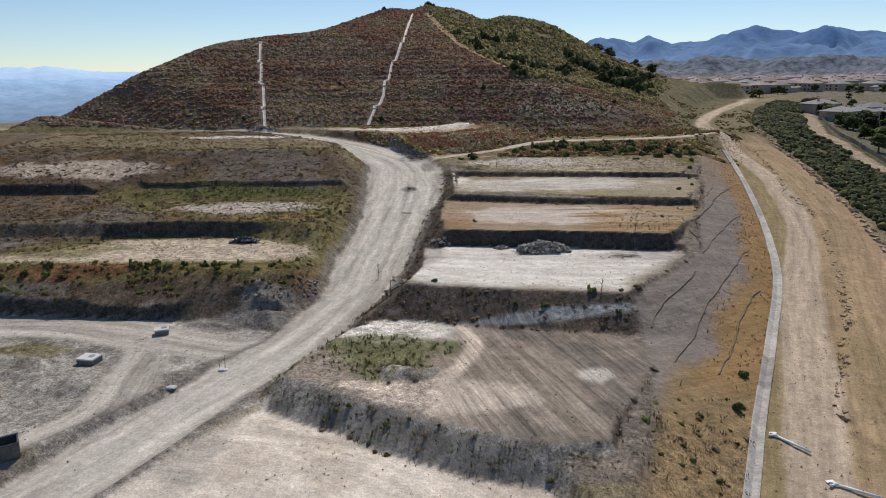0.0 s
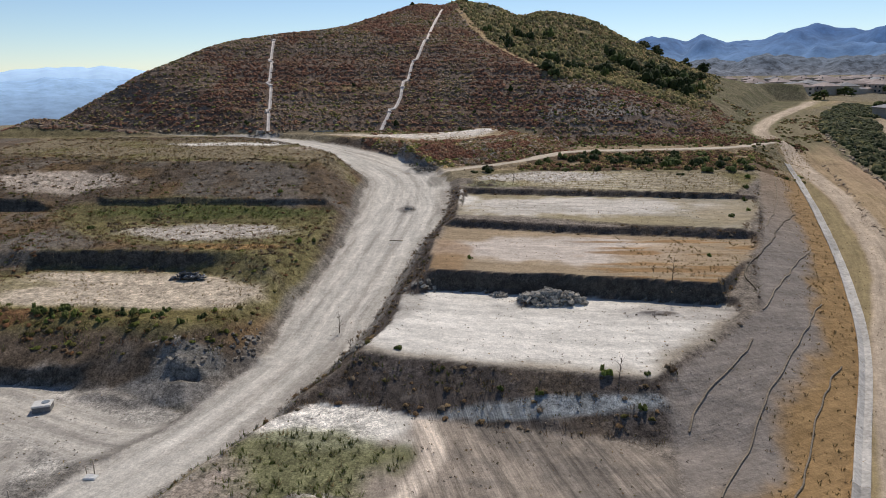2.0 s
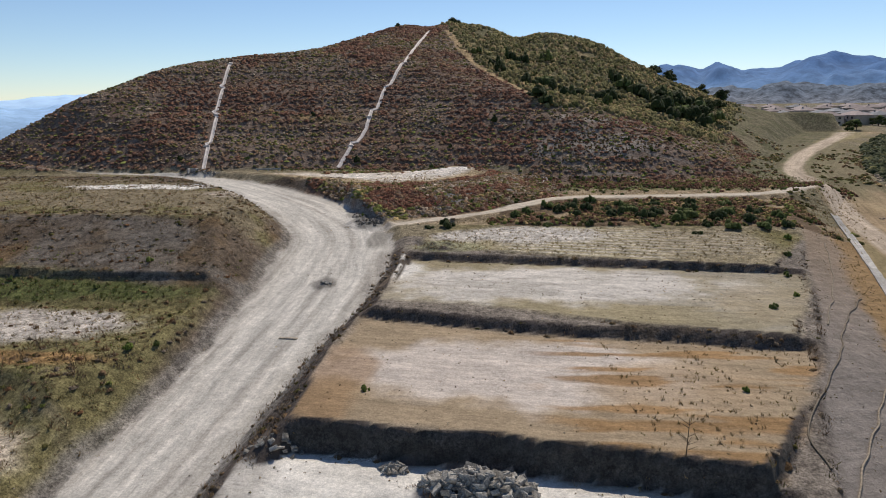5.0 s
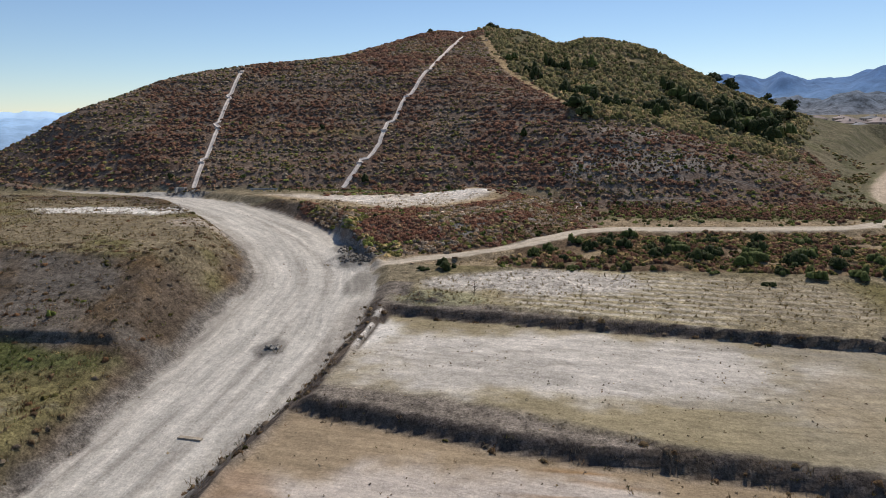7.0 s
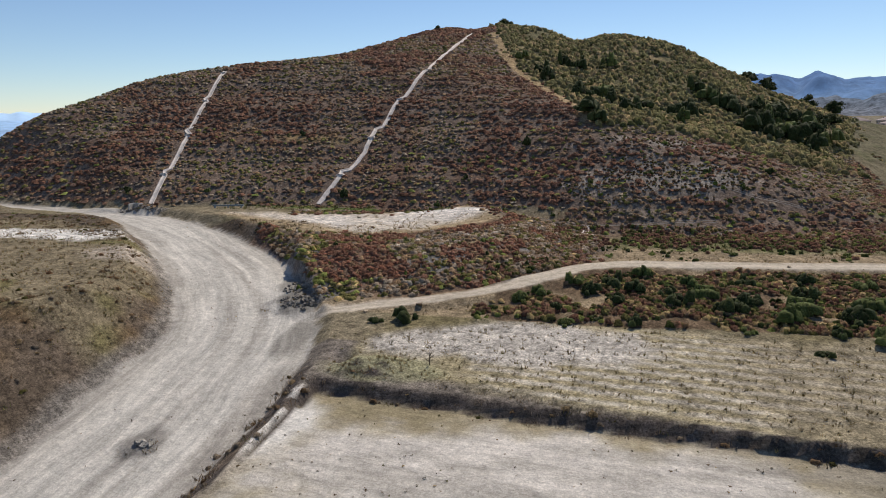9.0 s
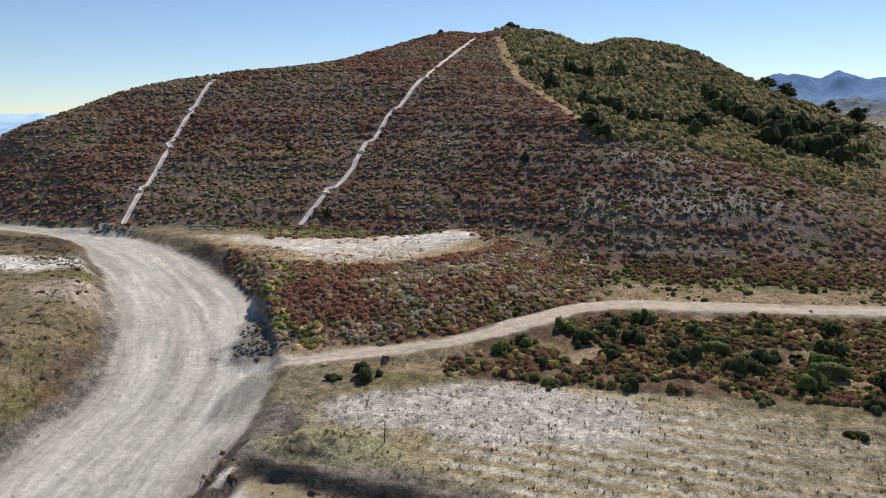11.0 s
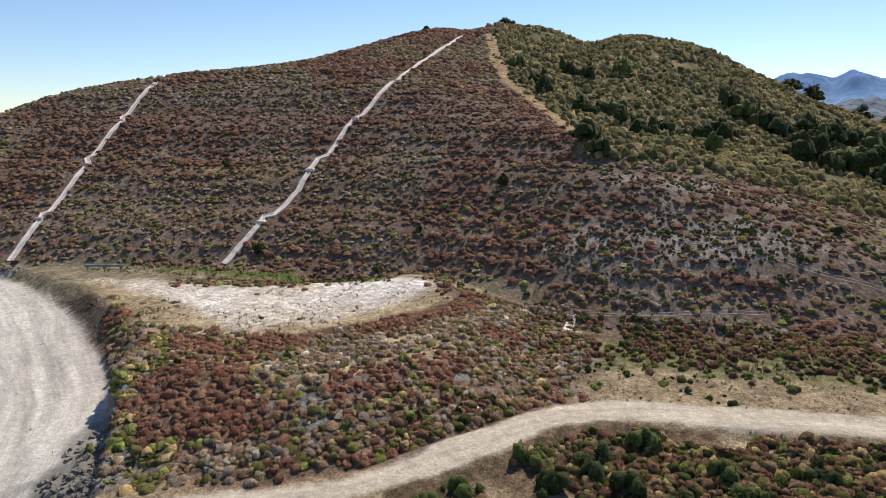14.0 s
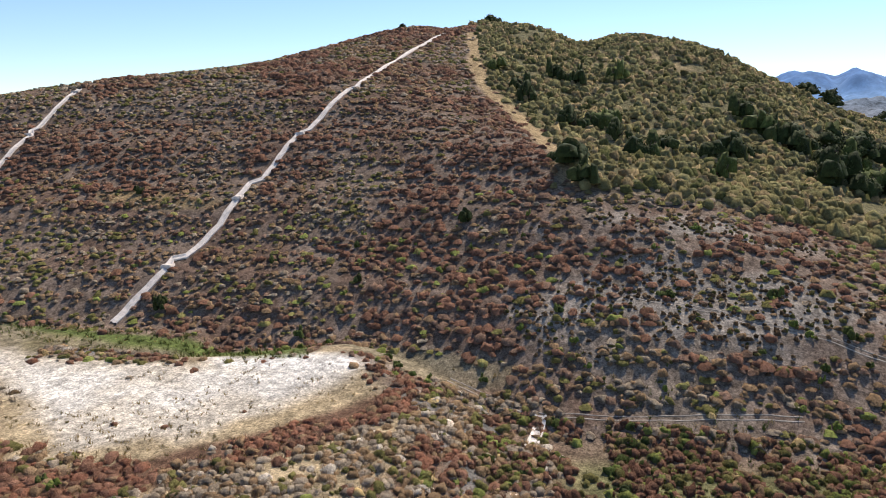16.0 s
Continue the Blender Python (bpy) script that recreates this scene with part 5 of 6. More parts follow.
# ---- concrete vaults in the yard ----
def vault(x, y, rz, sx, sy, h, label):
    ob = thing("utility_vault", x, y, float(height_at(x, y)) - 0.05, label, "utility vault", "vaults in the yard", rz)
    # sides coloured darker than the slab to imitate their shade
    attach("body", block("body", sx, sy, h, SHADED_CONCRETE, 0.05), ob, "concrete sides with shade painted into a dark grey")
    attach("top_slab", block("top_slab", sx * 1.06, sy * 1.06, 0.2, PALE_CONCRETE, 0.04, h), ob, "pale concrete top slab")
    bm = bmesh.new()
    bmesh.ops.create_cone(bm, cap_ends=True, segments=24, radius1=0.42, radius2=0.40, depth=0.06)
    bm.transform(Matrix.Translation((0.3, 0.15, h + 0.23)))
    attach("manhole_cover", bm_mesh("manhole_cover", bm, PLATE), ob, "round grey iron cover")
    return ob


vault(-45.2, 78.2, -12, 2.3, 1.9, 0.75, "square concrete vault with pale lid on bare dirt")
vault(-39.9, 87.8, 20, 1.8, 1.5, 0.7, "small concrete vault with white lid beside the bank")

# ---- steel skip at the yard's edge ----
skip = thing("steel_skip", -43.6, 57.0, float(height_at(-43.6, 57.0)), "dark open steel skip standing on the dirt", "skip", rz=33)
for nm, sx, sy, sz, x, y, z in (("side_panel", 4.2, 0.12, 1.5, 0, 1.0, 0.15), ("side_panel", 4.2, 0.12, 1.5, 0, -1.0, 0.15), ("end_panel", 0.12, 1.9, 1.5, 2.05, 0, 0.15), ("end_panel", 0.12, 1.9, 1.5, -2.05, 0, 0.15),
                                ("bottom", 4.2, 2.0, 0.16, 0, 0, 0)):
    attach(nm, block(nm, sx, sy, sz, STEEL, 0.02), skip, m=Matrix.Translation((x, y, z)))
for y in (-1.08, 1.08):
    attach("top_rail", block("top_rail", 4.3, 0.12, 0.14, STEEL, 0.03), skip, m=Matrix.Translation((0, y, 1.55)))
    for x in (-1.4, -0.5, 0.5, 1.4):
        attach("rib", block("rib", 0.1, 0.1, 1.4, STEEL, 0.02), skip, m=Matrix.Translation((x, y, 0.15)))


# ---- rubble and debris ----
def chunk(seed, mat=RUBBLE):
    random.seed(seed)
    bm = bmesh.new()
    bmesh.ops.create_cube(bm, size=1)
    for v in bm.verts:
        v.co = Vector((v.co.x * random.uniform(0.8, 1.3), v.co.y * random.uniform(0.6, 1.1), v.co.z * random.uniform(0.35, 0.8))) + Vector([random.uniform(-0.16, 0.16) for _ in range(3)])
    bmesh.ops.bevel(bm, geom=bm.edges[:], offset=0.06, segments=1, affect="EDGES")
    return bm_mesh("chunk", bm, mat)


CHUNKS = [chunk(k) for k in range(7)]


def pile(name, x, y, rx, ry, h, count, size, label, category, meshes, part_name):
    ob = thing(name, x, y, float(height_at(x, y)), label, category)
    random.seed(int(abs(x * 10 + y)))
    for _ in range(count):
        a, q = random.uniform(0, 6.283), random.random() ** 0.6
        px, py = math.cos(a) * q * rx, math.sin(a) * q * ry
        s = size * random.uniform(0.45, 1.25)
        pz = float(height_at(x + px, y + py)) - ob.location.z + h * max(0, 1 - q ** 1.4) * random.uniform(0.35, 1.0) + s * 0.12
        attach(part_name, random.choice(meshes), ob, m=Matrix.LocRotScale((px, py, pz), Euler([random.uniform(-0.6, 0.6), random.uniform(-0.6, 0.6), random.uniform(0, 6.28)]), (s, s, s)))
    return ob


pile("rubble_pile", 17.2, 109.2, 4.6, 1.7, 1.15, 230, 0.72, "heap of broken grey concrete lumps at the foot of a bank", "rubble", CHUNKS, "concrete_lump")
pile("rubble_pile", 10.2, 111.9, 1.3, 0.7, 0.5, 26, 0.5, "small heap of pale broken concrete beside the bank", "rubble", CHUNKS, "concrete_lump")
pile("rubble_pile", -0.5, 113.6, 2.6, 0.8, 0.3, 22, 0.5, "scattered pale stones at the bank's foot", "rubble", CHUNKS, "concrete_lump")
pile("rubble_pile", -7.5, 96.5, 2.2, 2.6, 0.25, 30, 0.45, "scattered grey stones beside the dirt road", "rubble", CHUNKS, "concrete_lump")
pile("rubble_pile", -7.6, 157.6, 0.8, 0.7, 0.2, 10, 0.5, "few pale stones in the middle of the road", "rubble", CHUNKS, "concrete_lump")


CLOD = plain("dug_clay", (0.22, 0.195, 0.165), 1.0, 1.4, 0.3, relief=0.7, dist=0.06)
CLODS = [chunk(70 + k, CLOD) for k in range(5)]
for x, y, rx, ry, h, n in ((-6.8, 190.5, 3.4, 3.0, 0.4, 120), (-9.5, 196.5, 2.6, 3.6, 0.2, 60), (-26.5, 95.5, 4.5, 2.2, 0.1, 36), (-62, 234.3, 5.5, 1.6, 0.5, 60), (-21.5, 100.5, 2.0, 4.0, 0.15, 50)):
    pile("dug_earth", x, y, rx, ry, h, n, 0.4, "loose grey clods of dug earth beside the road", "earth heap", CLODS, "clod")


def sheet(seed, mat):
    """A crumpled sheet of plastic, thin but folded."""
    g = np.random.default_rng(seed)
    u, v = np.meshgrid(np.linspace(-1, 1, 11), np.linspace(-0.7, 0.7, 9))
    z = 0.35 * np.abs(vnoise(u * 3 + seed * 7, v * 3, 1.1)) + 0.2 * vnoise(u * 6, v * 6 + seed, 1.0)
    top = np.stack([u + 0.15 * g.normal(size=u.shape), v + 0.15 * g.normal(size=u.shape), z + 0.05], -1).reshape(-1, 3)
    low = top - np.array([0, 0, 0.04])
    f = grid_faces(9, 11)
    return mesh_of("plastic_sheet", np.concatenate([top, low]), np.concatenate([f, f[:, ::-1] + len(top)]), mat)


GREY_SHEET = plain("grey_plastic", (0.45, 0.46, 0.48), 0.4, 2, 0.3, relief=0.2, spec=0.4)
SHEETS = [sheet(k, TARP if k % 3 else GREY_SHEET) for k in range(6)]
pile("debris_pile", -36.2, 117.6, 2.6, 1.1, 0.6, 26, 0.75, "heap of torn dark plastic sheeting on the pale lot", "debris", SHEETS, "plastic_sheet")

# ---- loose things ----
for x, y, rz, ln in ((35.6, 60.7, 122, 3.9), (37.9, 53.3, 145, 3.8)):
    z = float(height_at(x, y))
    ob = thing("plastic_pipe", x, y, z + 0.12, "white plastic pipe with broken fittings lying by the road", "pipe", "pipes by the road", rz)
    attach("tube", rod("tube", (-ln / 2, 0, 0.1), (ln / 2, 0, 0.1), 0.14, 0.14, PVC, 14), ob)
    attach("collar", rod("collar", (ln / 2 - 0.4, 0, 0.1), (ln / 2 + 0.1, 0, 0.1), 0.2, 0.2, PVC, 14), ob)
    attach("branch", rod("branch", (ln / 2 - 0.2, 0, 0.1), (ln / 2 + 0.25, 0.6, 0.15), 0.12, 0.12, PVC, 12), ob)
    attach("flap", block("flap", 0.7, 0.5, 0.08, PVC, 0.02, 0.02), ob, m=pose(ln / 2 + 0.3, -0.3, 0.02, 8, 12, 30))
    attach("weight", block("weight", 0.5, 0.4, 0.22, STEEL, 0.04, 0.0), ob, "dark metal weight", pose(ln / 2 + 0.1, 0.15, 0.0, 0, 0, 20))
for x, y in ((-27.6, 76.2), (-32.2, 71.3)):
    z = float(height_at(x, y))
    ob = thing("survey_stake", x, y, z, "pale stone slab with two marker stakes in a dug strip", "survey stake", "survey stakes")
    attach("slab", block("slab", 1.2, 0.8, 0.22, PALE_CONCRETE, 0.05, 0, 0.9, 0.05), ob)
    attach("stake", rod("stake", (0.1, 0.5, 0), (0.12, 0.52, 1.5), 0.05, 0.045, TIMBER, 6), ob)
    attach("stake", rod("stake", (-0.5, 0.3, 0), (-0.55, 0.32, 1.0), 0.04, 0.035, TIMBER, 6), ob)
for x, y, s in ((4.2, 194.6, 0.8), (9.3, 188.5, 0.7), (57, 209, 0.5), (3, 186.3, 0.45)):
    rock = tagged(new("boulder", chunk(int(x * 7), ROCK)), "pale boulder lying beside the dirt track", "boulder", "boulders")
    rock.matrix_basis = pose(x, y, float(height_at(x, y)) + 0.15 * s, 10, 5, x * 20) @ Matrix.Scale(s, 4)
ob = thing("steel_barrier", -44.4, 238.0, float(height_at(-44.4, 238.0)), "low grey steel barrier lying at the foot of the hill", "barrier", rz=10)
attach("beam", block("beam", 6.6, 0.35, 0.3, PLATE, 0.05, 0.3), ob)
for x in (-2.8, 0, 2.8):
    attach("foot", block("foot", 0.3, 0.4, 0.34, PLATE, 0.03), ob, m=Matrix.Translation((x, 0, 0)))
ob = thing("concrete_headwall", -64.0, 234.6, float(height_at(-64.0, 234.6)), "dark concrete box at the foot of the drain", "headwall", rz=8)
for nm, sx, sy, x, y in (("side_wall", 0.3, 1.8, -1.0, 0), ("side_wall", 0.3, 1.8, 1.0, 0), ("back_wall", 2.3, 0.3, 0, 0.9)):
    attach(nm, block(nm, sx, sy, 1.3, CONCRETE, 0.03), ob, m=Matrix.Translation((x, y, 0)))
ob = thing("timber_plank", -7.8, 139.9, float(height_at(-7.8, 139.9)), "weathered plank half sunk in the road dirt", "plank", rz=-4)
attach("board", block("board", 2.4, 0.45, 0.12, TIMBER, 0.02), ob)


# ---- bushes ----
def bush_mesh(seed, tint, n, size):
    global rng
    keep, rng = rng, np.random.default_rng(seed)
    k = 9
    a = rng.uniform(0, 6.28, k)
    q = rng.uniform(0.15, 0.75, k)
    cx, cy = np.cos(a) * q, np.sin(a) * q
    r = rng.uniform(0.3, 0.52, k)
    hh, zz, tn = r * rng.uniform(0.9, 1.5, k), rng.uniform(0.0, 0.45, k), tints(k, tint, [1] * len(tint))
    me = tint_mesh("foliage", [domes(cx, cy, r * 0.94, hh * 0.95, tn, zz), leaf_cloud("c", cx, cy, r, hh, tn * 1.15, n, size, LEAF, up=0.5, z=zz)], LEAF)
    rng = keep
    return me


def stems_mesh(seed, n=7, h=0.7):
    random.seed(seed)
    bm = bmesh.new()
    for _ in range(n):
        a = random.uniform(0, 6.28)
        b = Vector((math.cos(a) * random.uniform(0.2, 0.6), math.sin(a) * random.uniform(0.2, 0.6), h * random.uniform(0.7, 1.2)))
        r = bmesh.ops.create_cone(bm, cap_ends=True, segments=5, radius1=0.04, radius2=0.015, depth=b.length)
        bmesh.ops.transform(bm, matrix=Matrix.Translation(b / 2) @ b.to_track_quat("Z", "Y").to_matrix().to_4x4(), verts=r["verts"])
    return bm_mesh("stem", bm, BARK)


DARKS, MIDS, LIMES = [(0.035, 0.05, 0.018), (0.05, 0.065, 0.024)], [(0.075, 0.10, 0.03), (0.095, 0.12, 0.04)], [(0.13, 0.18, 0.04), (0.17, 0.21, 0.06)]
BUSHES = {}
for kind, tint in (("dark", DARKS), ("mid", MIDS), ("lime", LIMES)):
    BUSHES[kind] = [(bush_mesh(s + len(kind), tint, 110, 0.075), stems_mesh(s)) for s in (1, 2, 3)]
WORDS = {"dark": "dark green rounded bush on the dry slope", "mid": "green leafy bush growing in dry ground", "lime": "bright green bush among dry weeds"}


def bush(x, y, kind, w, h, group="bushes on the slopes"):
    random.seed(int(x * 31 + y * 17))
    fol, st = random.choice(BUSHES[kind])
    ob = thing("bush", x, y, float(height_at(x, y)) - 0.05, WORDS[kind], "bush", group, random.uniform(0, 360))
    ob.scale = (w / 2, w / 2, h / 1.1)
    attach("foliage", fol, ob)
    attach("stem", st, ob)


FLANK = [(7.7, 335.3), (23.8, 335.4), (30.4, 304.8), (27.5, 303), (33.5, 307), (28.5, 272.2), (31.6, 266.9), (17.8, 315.4), (35.3, 338.8), (61, 329), (43.3, 297.7), (50, 299), (51.2, 283.4), (66.9, 319), (73.5, 305.3), (77, 302), (80, 308),
         (88.5, 333.5), (21, 338), (27, 334), (64, 322), (70, 317), (74, 312), (82, 306), (80, 318), (86, 300), (70, 300), (88, 318), (92, 330), (84, 334), (15, 322), (36, 296), (96, 320), (40, 286), (57, 305)]
for k, (x, y) in enumerate(FLANK):
    big_one = 7.5 if x > 62 and y > 295 else 5.6
    bush(x, y, "dark" if k % 4 else "mid", big_one * (0.8 + 0.09 * (k % 6)), big_one * (0.65 + 0.06 * (k % 5)))
for x, y, w in ((16, 261, 2.4), (3.9, 252.2, 1.6), (-21.7, 247, 2.2), (-39.5, 267.5, 1.9), (-0.6, 244.3, 1.5), (52, 248, 1.5), (64, 252, 1.8), (58, 243.5, 1.4), (-70, 241, 2.0), (-52, 243, 1.4), (-10, 256, 1.2), (30, 244, 1.3)):
    bush(x, y, "dark" if w > 1.5 else "mid", w, w * 0.85)
DBANK = [(8.7, 184.4, 2.0), (5.5, 183.4, 1.3), (28.2, 200.2, 1.8), (33.2, 199.8, 2.2), (37.2, 204.2, 2.0), (40.6, 194, 2.2), (46.6, 192.4, 2.3), (51.4, 189.4, 2.4), (45.2, 191.4, 1.8), (27.2, 186, 1.4), (30.7, 187.7, 0.8),
         (34.9, 186.9, 1.6), (21.5, 192.4, 1.6), (39.3, 196.7, 1.9), (24, 195, 1.8), (30, 196.5, 1.9), (36, 198, 2.0), (44, 197, 2.2), (49, 195, 2.5), (54, 193, 2.6), (56, 198, 2.2), (59, 190, 2.4), (62, 195, 2.3), (65, 190, 2.4),
         (43, 201, 1.8), (50, 202, 1.7), (57, 203, 1.8), (64, 202, 1.8), (68, 196, 2.0), (71, 192, 2.0), (26, 190.5, 1.5), (33, 193.4, 1.7), (60, 184.5, 1.9), (56, 186, 1.5), (66, 185, 2.0), (70, 186, 1.8), (53, 181, 1.2), (47, 186, 1.1)]
for k, (x, y, w) in enumerate(DBANK):
    bush(x, y, ("dark", "dark", "mid", "dark", "mid")[k % 5], w * 1.55, w * (0.9 if w > 1.4 else 0.6), "bushes above the top lot")
PADS = [(-1.3, 93.3, 0.9), (20.6, 87.6, 1.3), (24.7, 87.6, 0.7), (13.8, 86.0, 0.9), (41.7, 123.1, 0.8), (52.2, 144.6, 1.1), (-29.3, 99.6, 1.2), (-26.6, 103.7, 0.9), (36.3, 73.9, 1.3), (32.3, 66, 1.4), (-22.6, 129.4, 1.3),
        (-20.8, 132, 1.0), (-52, 150, 1.0), (-33, 154, 1.2), (10, 86.8, 0.8), (23.6, 84.0, 1.0), (6, 121, 0.9), (-64, 139, 1.3), (-38, 148.5, 0.9), (57, 150, 1.0), (60, 160, 1.2), (63, 168, 1.3), (67, 178, 1.4)]
for k, (x, y, w) in enumerate(PADS):
    bush(x, y, ("mid", "lime", "mid")[k % 3], w, w * 0.75, "bushes about the lots")
random.seed(5)
for k in range(26):
    x = random.uniform(-88, -27)
    bush(x, random.uniform(100.5, 104), ("mid", "lime", "mid", "dark")[k % 4], random.uniform(0.9, 1.7), random.uniform(0.7, 1.2), "bushes on the lower bank")
for k in range(34):
    x, y = random.uniform(30, 90), random.uniform(213.5, 229)
    bush(x, y, ("mid", "lime", "dark")[k % 3], random.uniform(0.6, 1.5), random.uniform(0.4, 0.8), "bushes below the hill")
for k in range(24):
    x, y = random.uniform(-12, 24), random.uniform(191, 212)
    if y > 190 + 0.5 * max(x, 0) + 3:
        bush(x, y, ("mid", "lime", "lime", "dark")[k % 4], random.uniform(0.7, 1.5), random.uniform(0.5, 1.0), "bushes on the earth heap")
for k in range(46):
    x, y = random.uniform(-5, 72), random.uniform(234, 262)
    bush(x, y, ("lime", "mid", "lime")[k % 3], random.uniform(0.6, 1.3), random.uniform(0.5, 0.9), "green bushes on the dry face")


# ---- bare saplings ----
def sapling(x, y, h):
    random.seed(int(x * 13 + y * 7))
    ob = thing("bare_sapling", x, y, float(height_at(x, y)) - 0.05, "thin leafless sapling standing on the lot", "sapling", "bare saplings")
    attach("stem", rod("stem", (0, 0, 0), (0.1, 0.05, h), 0.05, 0.015, BARK, 6), ob)
    for _ in range(14):
        z = random.uniform(0.15, 0.9) * h
        a = random.uniform(0, 6.28)
        l = random.uniform(0.25, 0.6) * h * 0.6
        attach("twig", rod("twig", (0.1 * z / h, 0.05 * z / h, z), (math.cos(a) * l, math.sin(a) * l, z + l * 0.8), 0.025, 0.008, BARK, 4), ob)


for x, y, h in ((-10.9, 105.9, 2.6), (21.9, 87.4, 2.0), (33, 110.8, 3.2), (14.2, 172.9, 2.2), (-2, 88.5, 1.6), (-8.5, 101, 1.6)):
    sapling(x, y, h)


# ---- trees ----
def tree_parts(seed, h, w, tint):
    """Trunk with limbs and a ragged crown of leaf clumps, standing at the origin."""
    global rng
    random.seed(seed)
    bm = bmesh.new()

    def limb(a, b, r0, r1):
        r = bmesh.ops.create_cone(bm, cap_ends=True, segments=7, radius1=r0, radius2=r1, depth=(b - a).length)
        bmesh.ops.transform(bm, matrix=Matrix.Translation((a + b) / 2) @ (b - a).to_track_quat("Z", "Y").to_matrix().to_4x4(), verts=r["verts"])

    top = Vector((random.uniform(-0.2, 0.2), random.uniform(-0.2, 0.2), h * 0.5))
    limb(Vector((0, 0, -0.2)), top, 0.045 * h, 0.028 * h)
    ends = []
    for k in range(9):
        a = k * 2.4 + random.uniform(-0.3, 0.3)
        b = Vector((math.cos(a) * w * 0.36, math.sin(a) * w * 0.36, h * random.uniform(0.26, 0.85))) * random.uniform(0.8, 1.05)
        limb(top * random.uniform(0.3, 1.0), b, 0.02 * h, 0.007 * h)
        ends.append(b)
    trunk = bm_mesh("trunk", bm, BARK, True)
    keep, rng = rng, np.random.default_rng(seed)
    e = np.array([tuple(b) for b in ends] + [(0, 0, h * 0.8), (w * 0.1, 0, h * 0.7)])
    e = np.concatenate([e, e * rng.uniform(0.7, 1.15, e.shape)])
    r = rng.uniform(0.17, 0.28, len(e)) * w
    tn, zz = tints(len(e), tint, [1] * len(tint)), e[:, 2] - r * 0.35
    me = tint_mesh("crown", [domes(e[:, 0], e[:, 1], r * 0.8, r * 0.75, tn, zz), leaf_cloud("c", e[:, 0], e[:, 1], r, r * 0.95, tn * 1.1, 48, 0.22 * (w / 5) ** 0.5, LEAF, up=0.4, z=zz)], LEAF)
    rng = keep
    return trunk, me


OAKS = [tree_parts(s, 6.0, 6.5, DARKS) for s in (21, 22, 23)]
STREET = [tree_parts(s, 7.0, 6.0, MIDS + DARKS) for s in (31, 32)]


def tree(x, y, parts, s, label, group):
    random.seed(int(x * 3 + y * 5))
    ob = thing("tree", x, y, float(height_at(x, y)) - (0.1 if group == "garden trees" else 0.9 * s), label, "tree", group, random.uniform(0, 360))
    ob.scale = (s, s, s)
    attach("trunk", parts[0], ob)
    attach("crown", parts[1], ob)


for k, (x, y, s) in enumerate(((99, 405, 1.25), (90, 396, 1.0), (118, 415, 1.0), (126, 412, 1.2), (-6.5, 409, 0.75), (-3.5, 408, 0.5), (-30.6, 384, 0.42), (-33, 386, 0.3), (76, 322, 1.0), (84, 328, 1.1), (92, 322, 1.0), (88, 335, 0.9),
                              (100, 345, 1.0), (110, 362, 0.9), (-44, 368, 0.3))):
    tree(x, y, OAKS[k % 3], s, "dark dense oak tree on the ridge" if s > 0.6 else "small dark oak tree on the hilltop", "oaks on the hill")


# ---- the houses beyond ----
def hip_roof(sx, sy, h, z0, over, mat):
    bm = bmesh.new()
    X, Y = sx / 2 + over, sy / 2 + over
    r = max(X - Y, 0.3)
    lo = [bm.verts.new(v) for v in ((-X, -Y, z0 - 0.15), (X, -Y, z0 - 0.15), (X, Y, z0 - 0.15), (-X, Y, z0 - 0.15))]
    up = [bm.verts.new(v) for v in ((-X, -Y, z0 + 0.1), (X, -Y, z0 + 0.1), (X, Y, z0 + 0.1), (-X, Y, z0 + 0.1))]
    a, b = bm.verts.new((-r, 0, z0 + h)), bm.verts.new((r, 0, z0 + h))
    bm.faces.new(lo[::-1])
    for k in range(4):
        bm.faces.new((lo[k], lo[(k + 1) % 4], up[(k + 1) % 4], up[k]))
    bm.faces.new((up[0], up[1], b, a))
    bm.faces.new((up[2], up[3], a, b))
    bm.faces.new((up[1], up[2], b))
    bm.faces.new((up[3], up[0], a))
    return bm_mesh("roof", bm, mat)


def house_kind(sx, sy, h, roof_mat, label):
    ob = thing("house", 0, 0, -500, label, "house", "houses beyond the slope")
    attach("wall", block("wall", sx, sy, h, STUCCO, 0.05), ob)
    roof = attach("roof", hip_roof(sx, sy, 2.4, h, 0.6, roof_mat), ob)
    attach("chimney", block("chimney", 0.9, 0.9, 1.6, STUCCO, 0.03), roof, m=Matrix.Translation((sx * 0.2, sy * 0.15, h + 1.0)))
    attach("garage_wing", block("garage_wing", sx * 0.45, 5, 3.0, STUCCO, 0.05), ob, m=Matrix.Translation((-sx * 0.24, -sy / 2 - 2.4, 0)))
    attach("garage_roof", hip_roof(sx * 0.45, 5.6, 1.3, 3.0, 0.4, roof_mat), ob, m=Matrix.Translation((-sx * 0.24, -sy / 2 - 2.2, 0)))
    attach("garage_door", block("garage_door", sx * 0.34, 0.12, 2.3, PALE_CONCRETE, 0.02), ob, m=Matrix.Translation((-sx * 0.24, -sy / 2 - 4.95, 0)))
    for z in (1.0, h - 2.0):
        for x in (-0.3, 0.08, 0.34):
            for y in (-1, 1):
                if z < 2 and y < 0 and x < 0:
                    continue
                w = attach("window", block("window", 1.5, 0.16, 1.3, GLASS, 0), ob, m=Matrix.Translation((x * sx, y * (sy / 2 + 0.02), z)))
                attach("frame", block("frame", 1.8, 0.1, 0.14, PALE_CONCRETE, 0), w, m=Matrix.Translation((0, 0.0, 1.3)))
    return ob


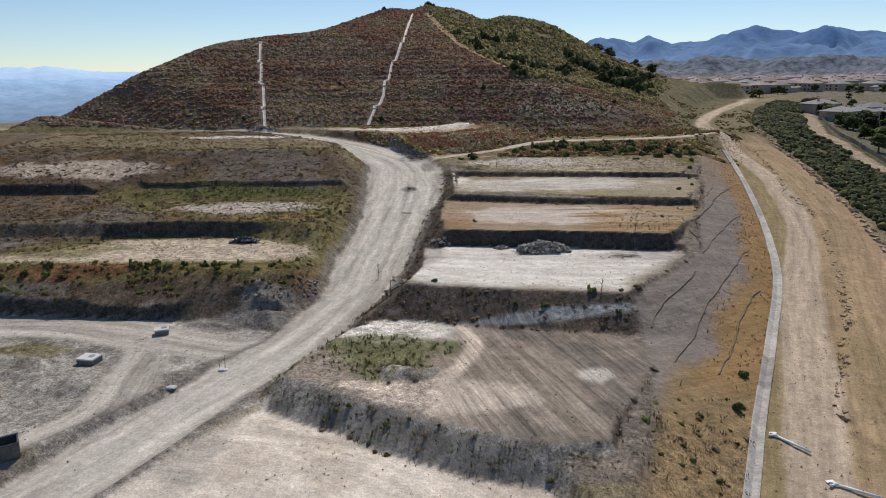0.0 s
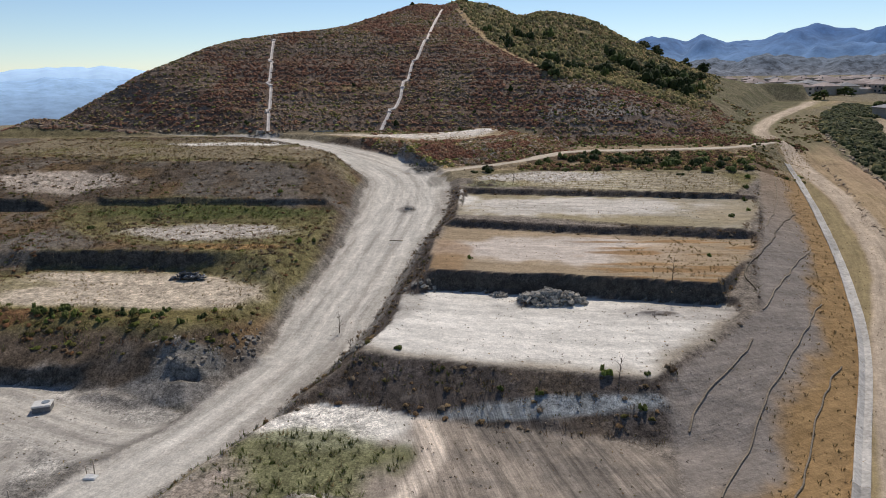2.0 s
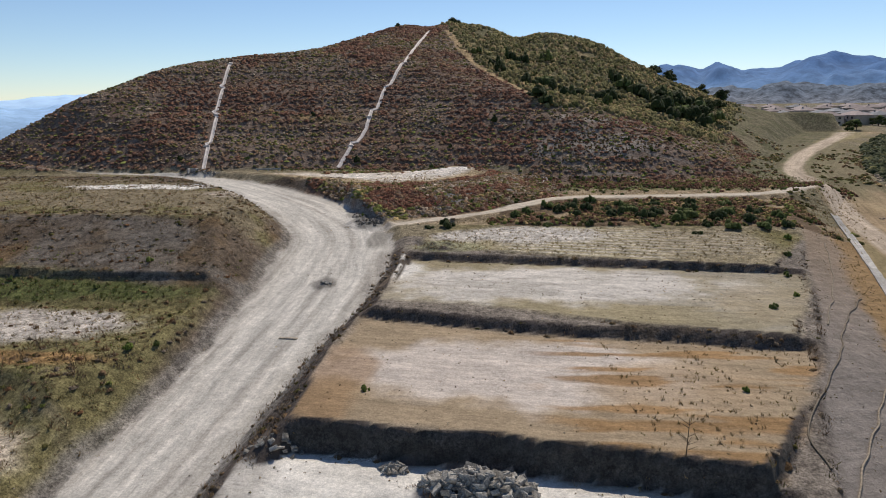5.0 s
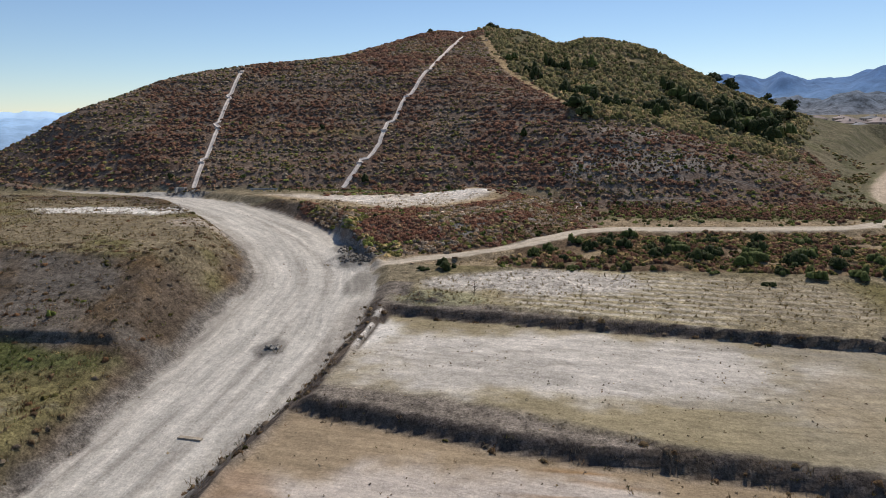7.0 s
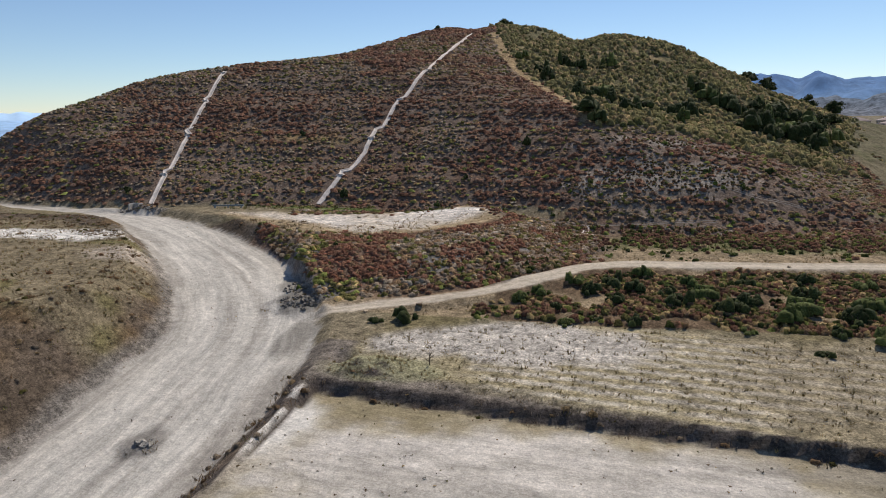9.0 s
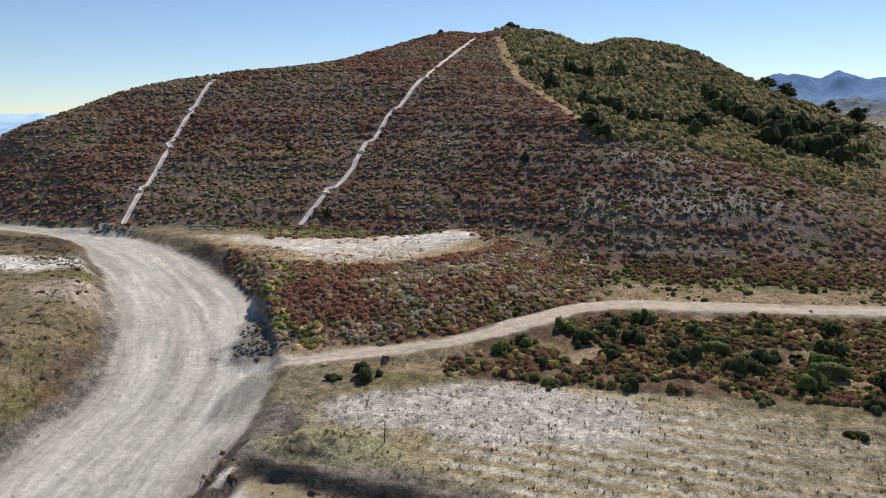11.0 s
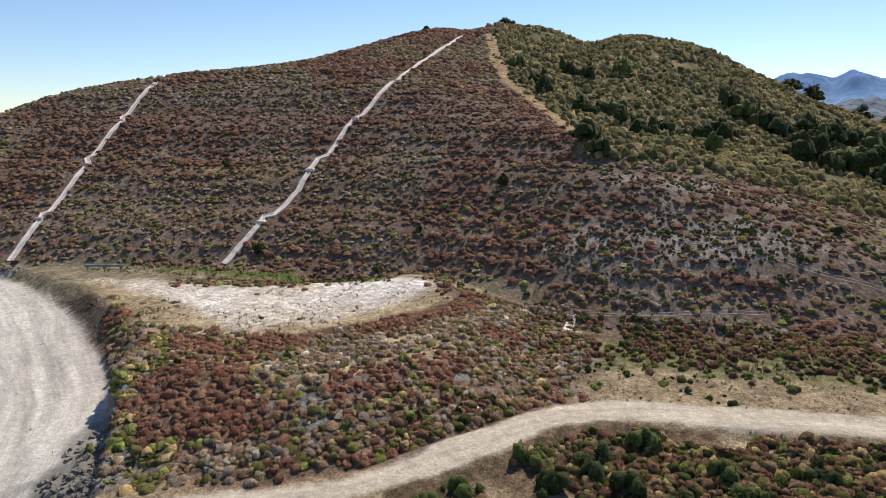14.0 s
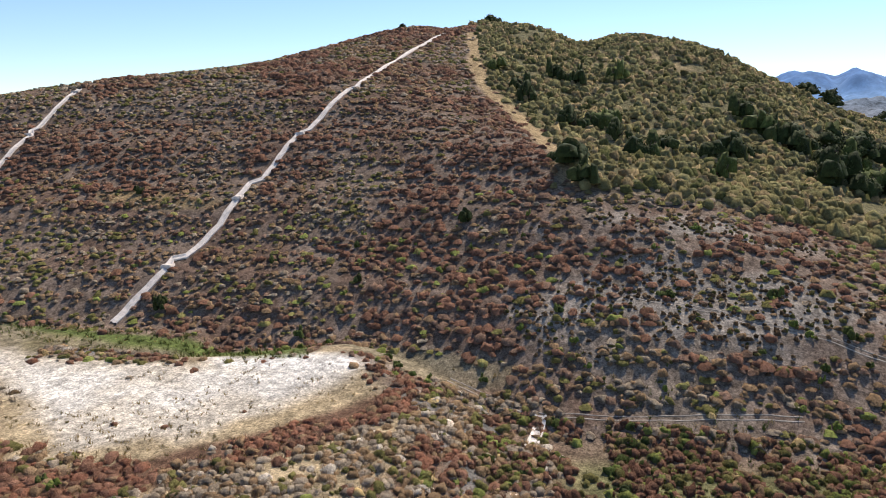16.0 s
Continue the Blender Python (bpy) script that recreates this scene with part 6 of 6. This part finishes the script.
KINDS = [house_kind(14, 11, 5.8, TILE_TAN, "two-storey stucco house with tan tiled roof"), house_kind(16, 11, 5.6, TILE_TAN, "wide stucco house with pinkish tiled roof"), house_kind(14, 12, 5.2, TILE_GREY, "stucco house with grey tiled roof")]
random.seed(12)
spots = []
for row, (y0, xa, xb) in enumerate(((482, 150, 350), (520, 160, 385), (560, 172, 420), (610, 188, 460), (665, 205, 500))):
    x = xa
    while x < xb:
        spots.append((x, y0 + 0.12 * (x - xa) + random.uniform(-9, 9), random.choice((0, 1, 1, 0, 2)), random.choice((0, 90, 180, 270)) + random.uniform(-14, 14)))
        x += random.uniform(18, 25)
for x, y, rz in ((188, 318, 30), (204, 330, 10), (222, 338, 200), (214, 306, 40), (236, 322, 15), (196, 350, 190), (228, 356, 0), (250, 345, 5)):
    spots.append((x, y, 2, rz))
for x, y, k, rz in spots:
    copy_thing(KINDS[k], pose(x, y, float(height_at(x, y)) - 0.1, 0, 0, rz))
for k in KINDS:
    for o in (*k.children_recursive, k):
        bpy.data.objects.remove(o)
random.seed(14)
for k in range(300):
    x, y = random.uniform(135, 260), random.uniform(225, 380)
    rim = float(ramp(y, [143, 92, 184, 102, 258, 119, 335, 156]))
    if x < rim + 36 or any(abs(x - s[0]) < 9 and abs(y - s[1]) < 8 for s in spots):
        continue
    tree(x, y, STREET[k % 2], random.uniform(0.6, 1.25), "leafy green garden tree among the houses", "garden trees")


random.seed(15)
for k in range(70):
    x, y = random.uniform(195, 420), random.uniform(380, 640)
    if any(abs(x - s[0]) < 9 and abs(y - s[1]) < 8 for s in spots):
        continue
    tree(x, y, STREET[k % 2], random.uniform(0.5, 1.0), "leafy green garden tree among the houses", "garden trees")


# ---- fence along the foot of the east slope ----
fl = resample([(131, 170), (141, 210), (150, 250), (171, 300), (194, 345)], 3.0)
ob = thing("timber_fence", fl[0, 0], fl[0, 1], 0, "weathered board fence along the foot of the slope", "fence")
for a, b in zip(fl[:-1], fl[1:]):
    za, zb = float(height_at(*a)), float(height_at(*b))
    attach("post", block("post", 0.14, 0.14, 1.8, TIMBER, 0.01), ob, m=Matrix.Translation((a[0] - fl[0, 0], a[1] - fl[0, 1], za - 0.2)))
    d = b - a
    attach("panel", block("panel", math.hypot(*d), 0.06, 1.5, TIMBER, 0.01), ob, m=pose((a[0] + b[0]) / 2 - fl[0, 0], (a[1] + b[1]) / 2 - fl[0, 1], (za + zb) / 2, 0, 0, math.degrees(math.atan2(d[1], d[0]))))

# ---- rocks along the broken edge of the bench ----
ROCKS = [chunk(50 + k, ROCK) for k in range(5)]
random.seed(9)
edge = resample(CRACK[::4], 0.8)
ob = thing("rock_ledge", edge[0, 0], edge[0, 1], 0, "broken ledge of pale sandstone along the bench", "rock ledge")
ob["kind"] = "structure"
for x, y in edge:
    for _ in range(random.choice((0, 1, 1, 3)) if vnoise(x, y, 5) > -0.35 else 0):
        px, py = x + random.uniform(-0.6, 0.6), y + random.uniform(-0.5, 0.5)
        s = random.uniform(0.12, 0.5)
        attach("rock", random.choice(ROCKS), ob, m=Matrix.LocRotScale((px - edge[0, 0], py - edge[0, 1], float(height_at(px, py)) - 0.02), Euler([random.uniform(-0.4, 0.4), random.uniform(-0.4, 0.4), random.uniform(0, 6.28)]), (s * 1.3, s, s)))
rim = resample([(79, 100), (84, 121), (91, 143), (101, 184), (113, 235), (128, 270)], 1.6)
ob = thing("rim_rocks", rim[0, 0], rim[0, 1], 0, "pale sandstone rocks along the outer rim", "rock ledge")
ob["kind"] = "structure"
for x, y in rim:
    px, py = x + random.uniform(-1.2, 0.4), y + random.uniform(-0.7, 0.7)
    s = random.uniform(0.35, 1.1)
    attach("rock", random.choice(ROCKS), ob, m=Matrix.LocRotScale((px - rim[0, 0], py - rim[0, 1], float(height_at(px, py)) + 0.1), Euler([random.uniform(-0.4, 0.4), random.uniform(-0.4, 0.4), random.uniform(0, 6.28)]), (s * 1.5, s, s)))
